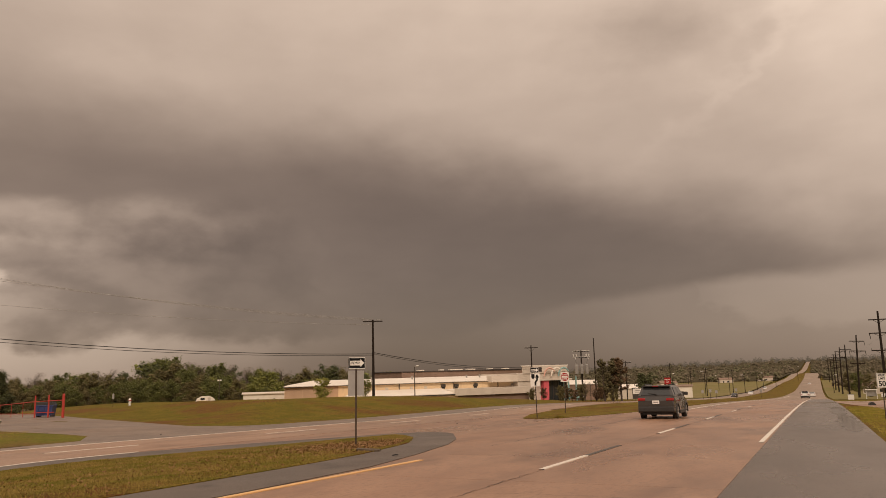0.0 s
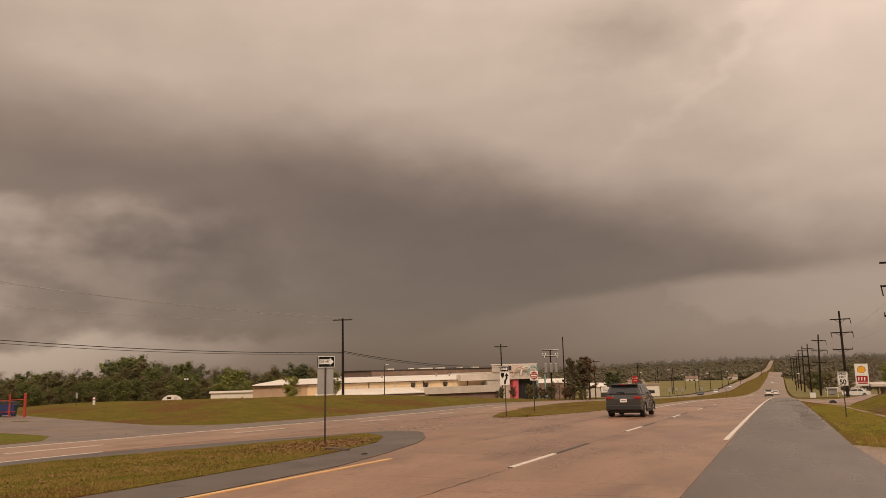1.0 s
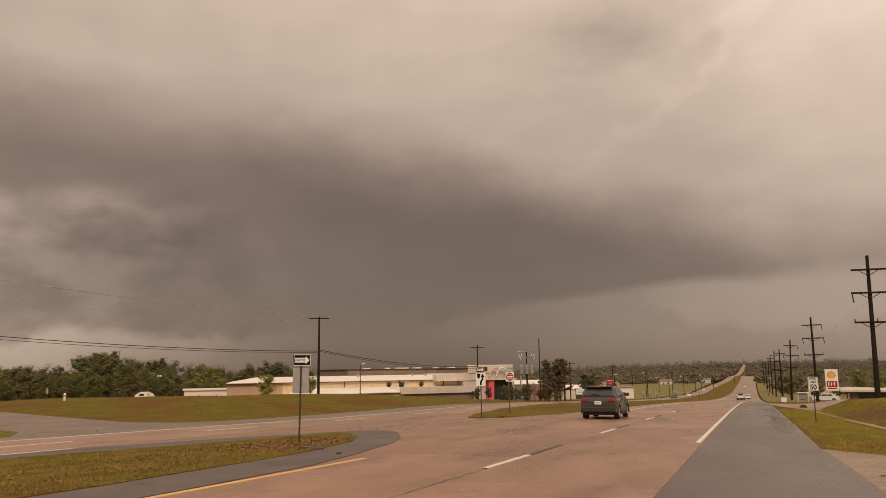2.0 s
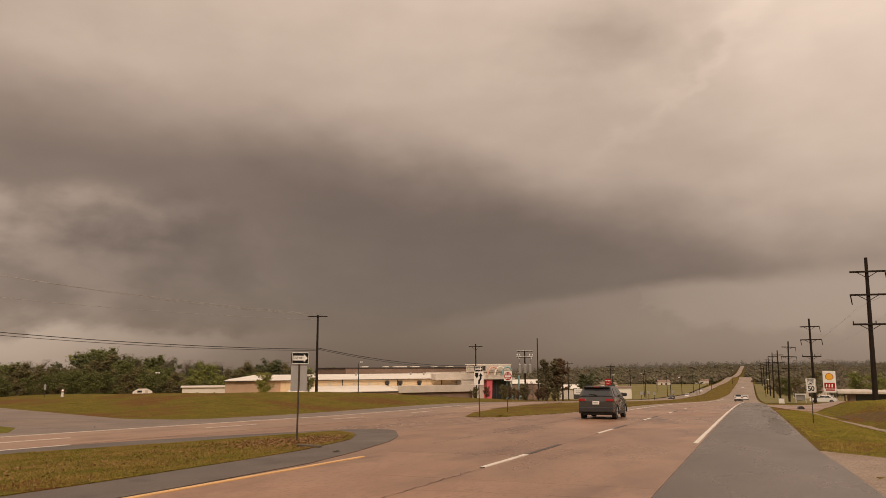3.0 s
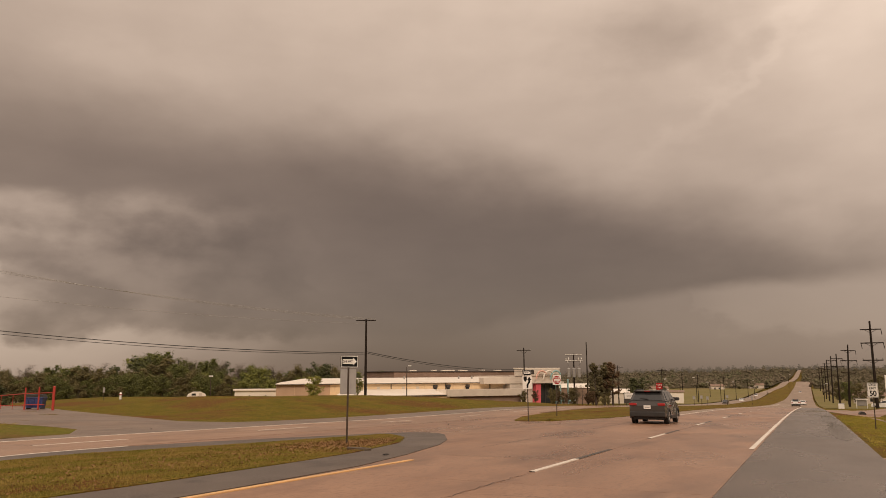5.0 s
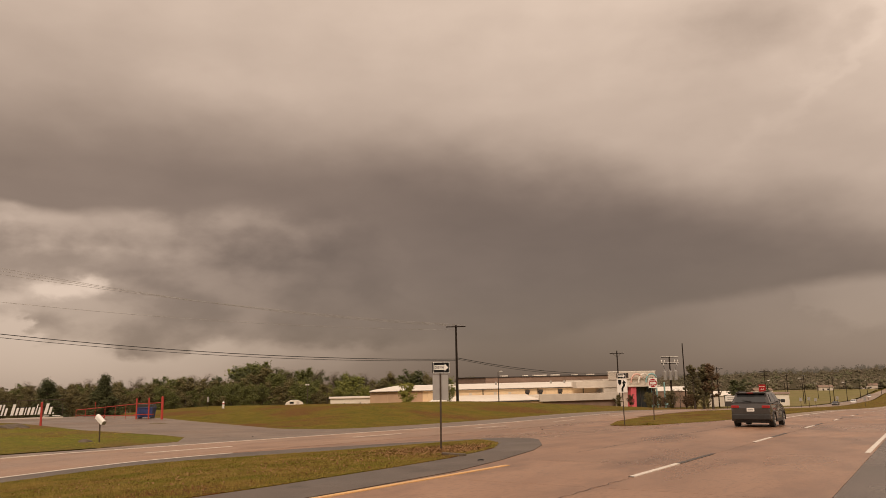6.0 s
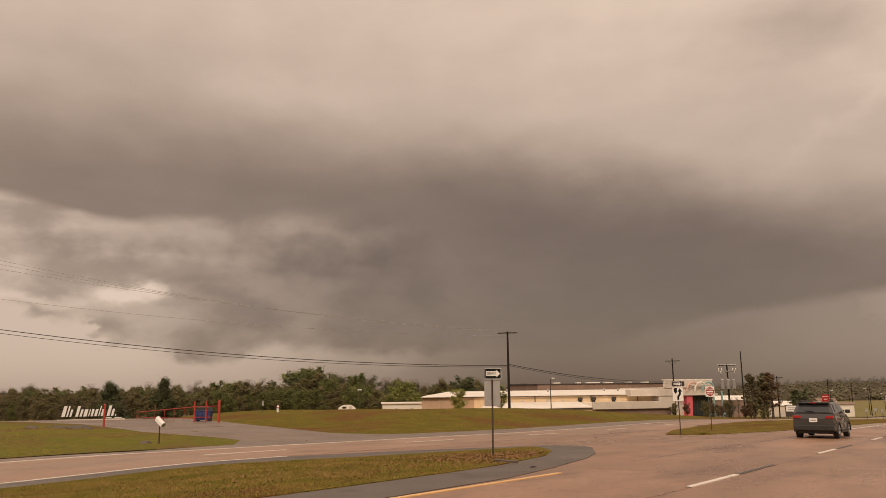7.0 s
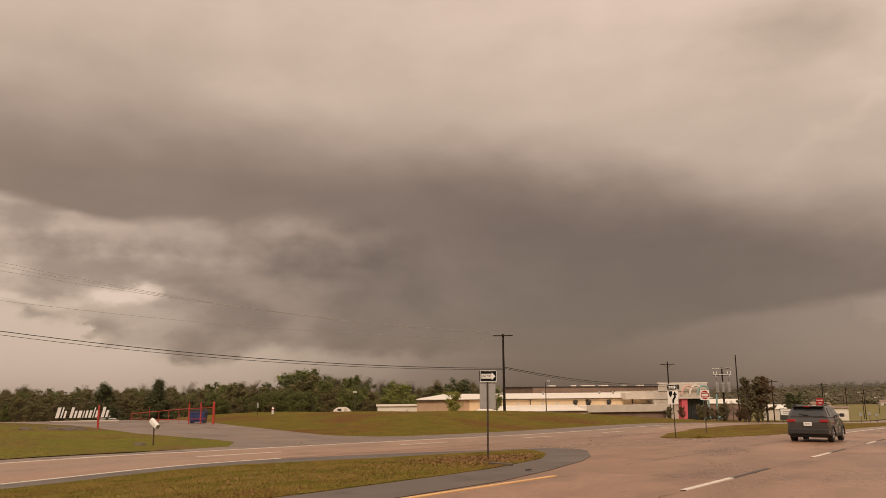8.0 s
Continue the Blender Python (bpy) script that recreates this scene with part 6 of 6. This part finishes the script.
for az, d in ((-10.2, 520), (-6.2, 590), (-3.7, 640), (2.6, 300), (3.6, 330)):
    x, y = at_bearing(az, d)
    shed("cottage", x, y, -az * 3, 9 + 3 * math.sin(az), 7, 2.9, 1.3, "off_white", "brown_roof", "pale small building among the valley trees", ((2, 3, 0, 2), (5, 6.4, 0.9, 2)))
x, y = at_bearing(6.4, 225)
hs = thing("small_road_sign", pose(x, y, gz(x, y), 0, 0, -6), "small white square sign high on a pole", "sign")
part("post", rod(B(), (0, 0, -0.3), (0, 0, 7.7), 0.1, None, 6), M["pole_wood"], hs)
part("panel", box(B(), -0.45, 0.45, -0.1, 0.0, 6.8, 7.8, 0.03), M["sign_white"], hs)
part("panel_mark", box(B(), -0.22, 0.22, -0.11, -0.1, 7.0, 7.55), M["dark_trim"], hs)

# ---- grass tufts on the verges ----
def tufts(name, n, pick, hgt, mat, label, seed, lift=0.02, over=gz):
    rd = random.Random(seed)
    verts, faces = [], []
    for k in range(n):
        x, y = pick(rd)
        z = over(x, y) + lift
        for j in range(3):
            a = rd.uniform(0, 6.28)
            h = hgt * rd.uniform(0.4, 1.3)
            w_ = 0.006 + 0.010 * rd.random()
            dx, dy = math.cos(a), math.sin(a)
            bx2, by2 = x + rd.gauss(0, 0.05), y + rd.gauss(0, 0.05)
            i0 = len(verts)
            verts += [(bx2 - dy * w_, by2 + dx * w_, z - 0.03), (bx2 + dy * w_, by2 - dx * w_, z - 0.03), (bx2 + dx * h * rd.uniform(0.4, 1.8), by2 + dy * h * rd.uniform(0.4, 1.8), z + h)]
            faces.append((i0, i0 + 1, i0 + 2))
    return tagged(raw(name, verts, faces, mat), label, "grass", kind="stuff")


def pick_median(rd):
    y = rd.uniform(3, 27.6)
    a, b_ = np.interp(y, MED[:, 0], MED[:, 1]), np.interp(y, MED[:, 0], MED[:, 2])
    return rd.uniform(a + 0.05, b_ - 0.05), y


def pick_verge(rd):
    y = rd.uniform(20.5, 66)
    return rd.uniform(1.7, 14), y


def pick_island(rd):
    y = rd.uniform(6, 30)
    return rd.uniform(-62, -29.5 - max(0, (y - 20)) * 1.2), y


def pick_bank(rd):
    while True:
        x, y = rd.uniform(-66, -33.5), rd.uniform(38, 85)
        if (y - 38) * 33 - (-33 - x) * 14 > 20:
            return x, y


tufts("median_tufts", 60000, pick_median, 0.02, M["blade"], "short dry and green grass tufts", 21, 0.01, median_z)
tufts("verge_tufts", 30000, pick_verge, 0.016, M["fresh_blade"], "short grass tufts on the verge", 22)
tufts("island_tufts", 14000, pick_island, 0.03, M["fresh_blade"], "short grass tufts by the drive", 23)
tufts("bank_tufts", 16000, pick_bank, 0.035, M["blade"], "grass tufts on the bank", 24)


rd = random.Random(31)
verts, faces = [], []
for k in range(10000):
    x, y = (-12.4 + rd.gauss(0, 1.3), 20.2 + rd.gauss(0, 1.5)) if k < 8200 else (-13.5 + rd.gauss(0, 2.4), 14 + rd.gauss(0, 4))
    a, b_ = np.interp(y, MED[:, 0], MED[:, 1]), np.interp(y, MED[:, 0], MED[:, 2])
    if y > 27.5 or not a + 0.2 < x < b_ - 0.2:
        continue
    c = Vector((x, y, median_z(x, y) + rd.uniform(0.0, 0.05)))
    q = Euler((rd.uniform(-.8, .8), rd.uniform(-.8, .8), rd.uniform(0, 6.28))).to_matrix()
    L = rd.uniform(0.018, 0.04)
    i0 = len(verts)
    for p in ((-L, 0, 0), (0, -L * 0.5, 0.2 * L), (L, 0, 0), (0, L * 0.5, -0.2 * L)):
        verts.append(tuple(c + q @ Vector(p)))
    faces.append((i0, i0 + 1, i0 + 2, i0 + 3))
tagged(raw("leaf_litter", verts, faces, M["dead"]), "dead brown leaves gathered at the median nose", "leaves", kind="stuff")

pk = thing("timber_plank", pose(-10.9, 17.7, median_z(-10.9, 17.7) + 0.03, 4, 3, 22), "weathered timber plank lying among dead leaves", "plank")
part("board", box(B(), -0.32, 0.32, -0.07, 0.07, -0.03, 0.03, 0.008), M["field_stone"], pk)
for x, y in ((-9.4, 16.5), (-19.5, 41.7), (-29.8, 28.7)):
    db = thing("road_scrap", pose(x, y, gz(x, y) + 0.04, 0, 0, x * 50), "dark scrap of tyre rubber on the paving", "debris", "scraps on the road")
    part("scrap", prism(B(), [(-0.09, 0), (0.02, 0.004), (0.09, 0), (0.07, 0.02), (-0.02, 0.028), (-0.07, 0.015)], -0.03, 0.03), M["rubber"], db)


def crack(points, w, seed, lift=0.027):
    """A thin ragged tar line along a run of plan points."""
    rd = random.Random(seed)
    vs, fs = [], []
    for (x0, y0), (x1, y1) in zip(points, points[1:]):
        n = max(int(math.hypot(x1 - x0, y1 - y0) / 0.18), 2)
        for i in range(n):
            t = i / n
            x, y = x0 + (x1 - x0) * t + rd.gauss(0, 0.03), y0 + (y1 - y0) * t + rd.gauss(0, 0.03)
            ww = w * rd.uniform(0.3, 1.3)
            dx, dy = x1 - x0, y1 - y0
            L = math.hypot(dx, dy)
            vs += [(x - dy / L * ww, y + dx / L * ww, gz(x, y) + lift), (x + dy / L * ww, y - dx / L * ww, gz(x, y) + lift)]
    for i in range(len(vs) // 2 - 1):
        fs.append((2 * i, 2 * i + 1, 2 * i + 3, 2 * i + 2))
    return tagged(raw("trim_crack", vs, fs, M["black_line"]), "dark tar crack in the paving", "crack", kind="structure")


crack([(-5.0, 2), (-5.03, 14)], 0.009, 1)
crack([(-8.42, 20), (-8.5, 44)], 0.015, 2)
for k, (x0, y0, x1, y1) in enumerate(((-8.3, 17.3, -5.1, 17.6), (-14, 33, -8.6, 34.2), (-18, 39, -9, 41), (-5.0, 11.0, -1.6, 11.3), (-8.3, 26.6, -5.1, 26.2), (-45, 33, -33, 30), (-60, 40, -47, 37.5), (-40, 34, -30, 33))):
    crack([(x0, y0), ((x0 + x1) / 2, (y0 + y1) / 2 + 0.15), (x1, y1)], 0.007, 10 + k, 0.03)

# ---- concrete slabs of both carriageways ----
road = new("road")
tagged(road, "wet worn pinkish concrete lanes", "road", kind="structure")
opposite = new("road_opposite")
tagged(opposite, "worn pinkish concrete opposite lanes, greyed for a wet sheen", "road", kind="structure")
for owner, bands in ((road, ((-8.4, -5.0), (-5.0, -1.45))), (opposite, ((-27.6, -24.75), (-24.75, -22.0)))):
    for a, c in bands:
        for k in range(38):
            y0 = -33.0 + k * 4.57
            y1 = min(y0 + 4.57, 140)
            vs, fs = [], []
            for yy in (y0 + 0.006, y1 - 0.006):
                for xx_ in (a + 0.006, c - 0.006):
                    zz = gz(xx_, yy)
                    vs += [(xx_, yy, zz - 0.06), (xx_, yy, zz + 0.022)]
            fs = [(1, 3, 7, 5), (0, 1, 5, 4), (2, 6, 7, 3), (0, 2, 3, 1), (4, 5, 7, 6)]
            sl = raw("slab", vs, fs, M["concrete"] if owner == road else M["pale_concrete"])
            sl.parent = owner
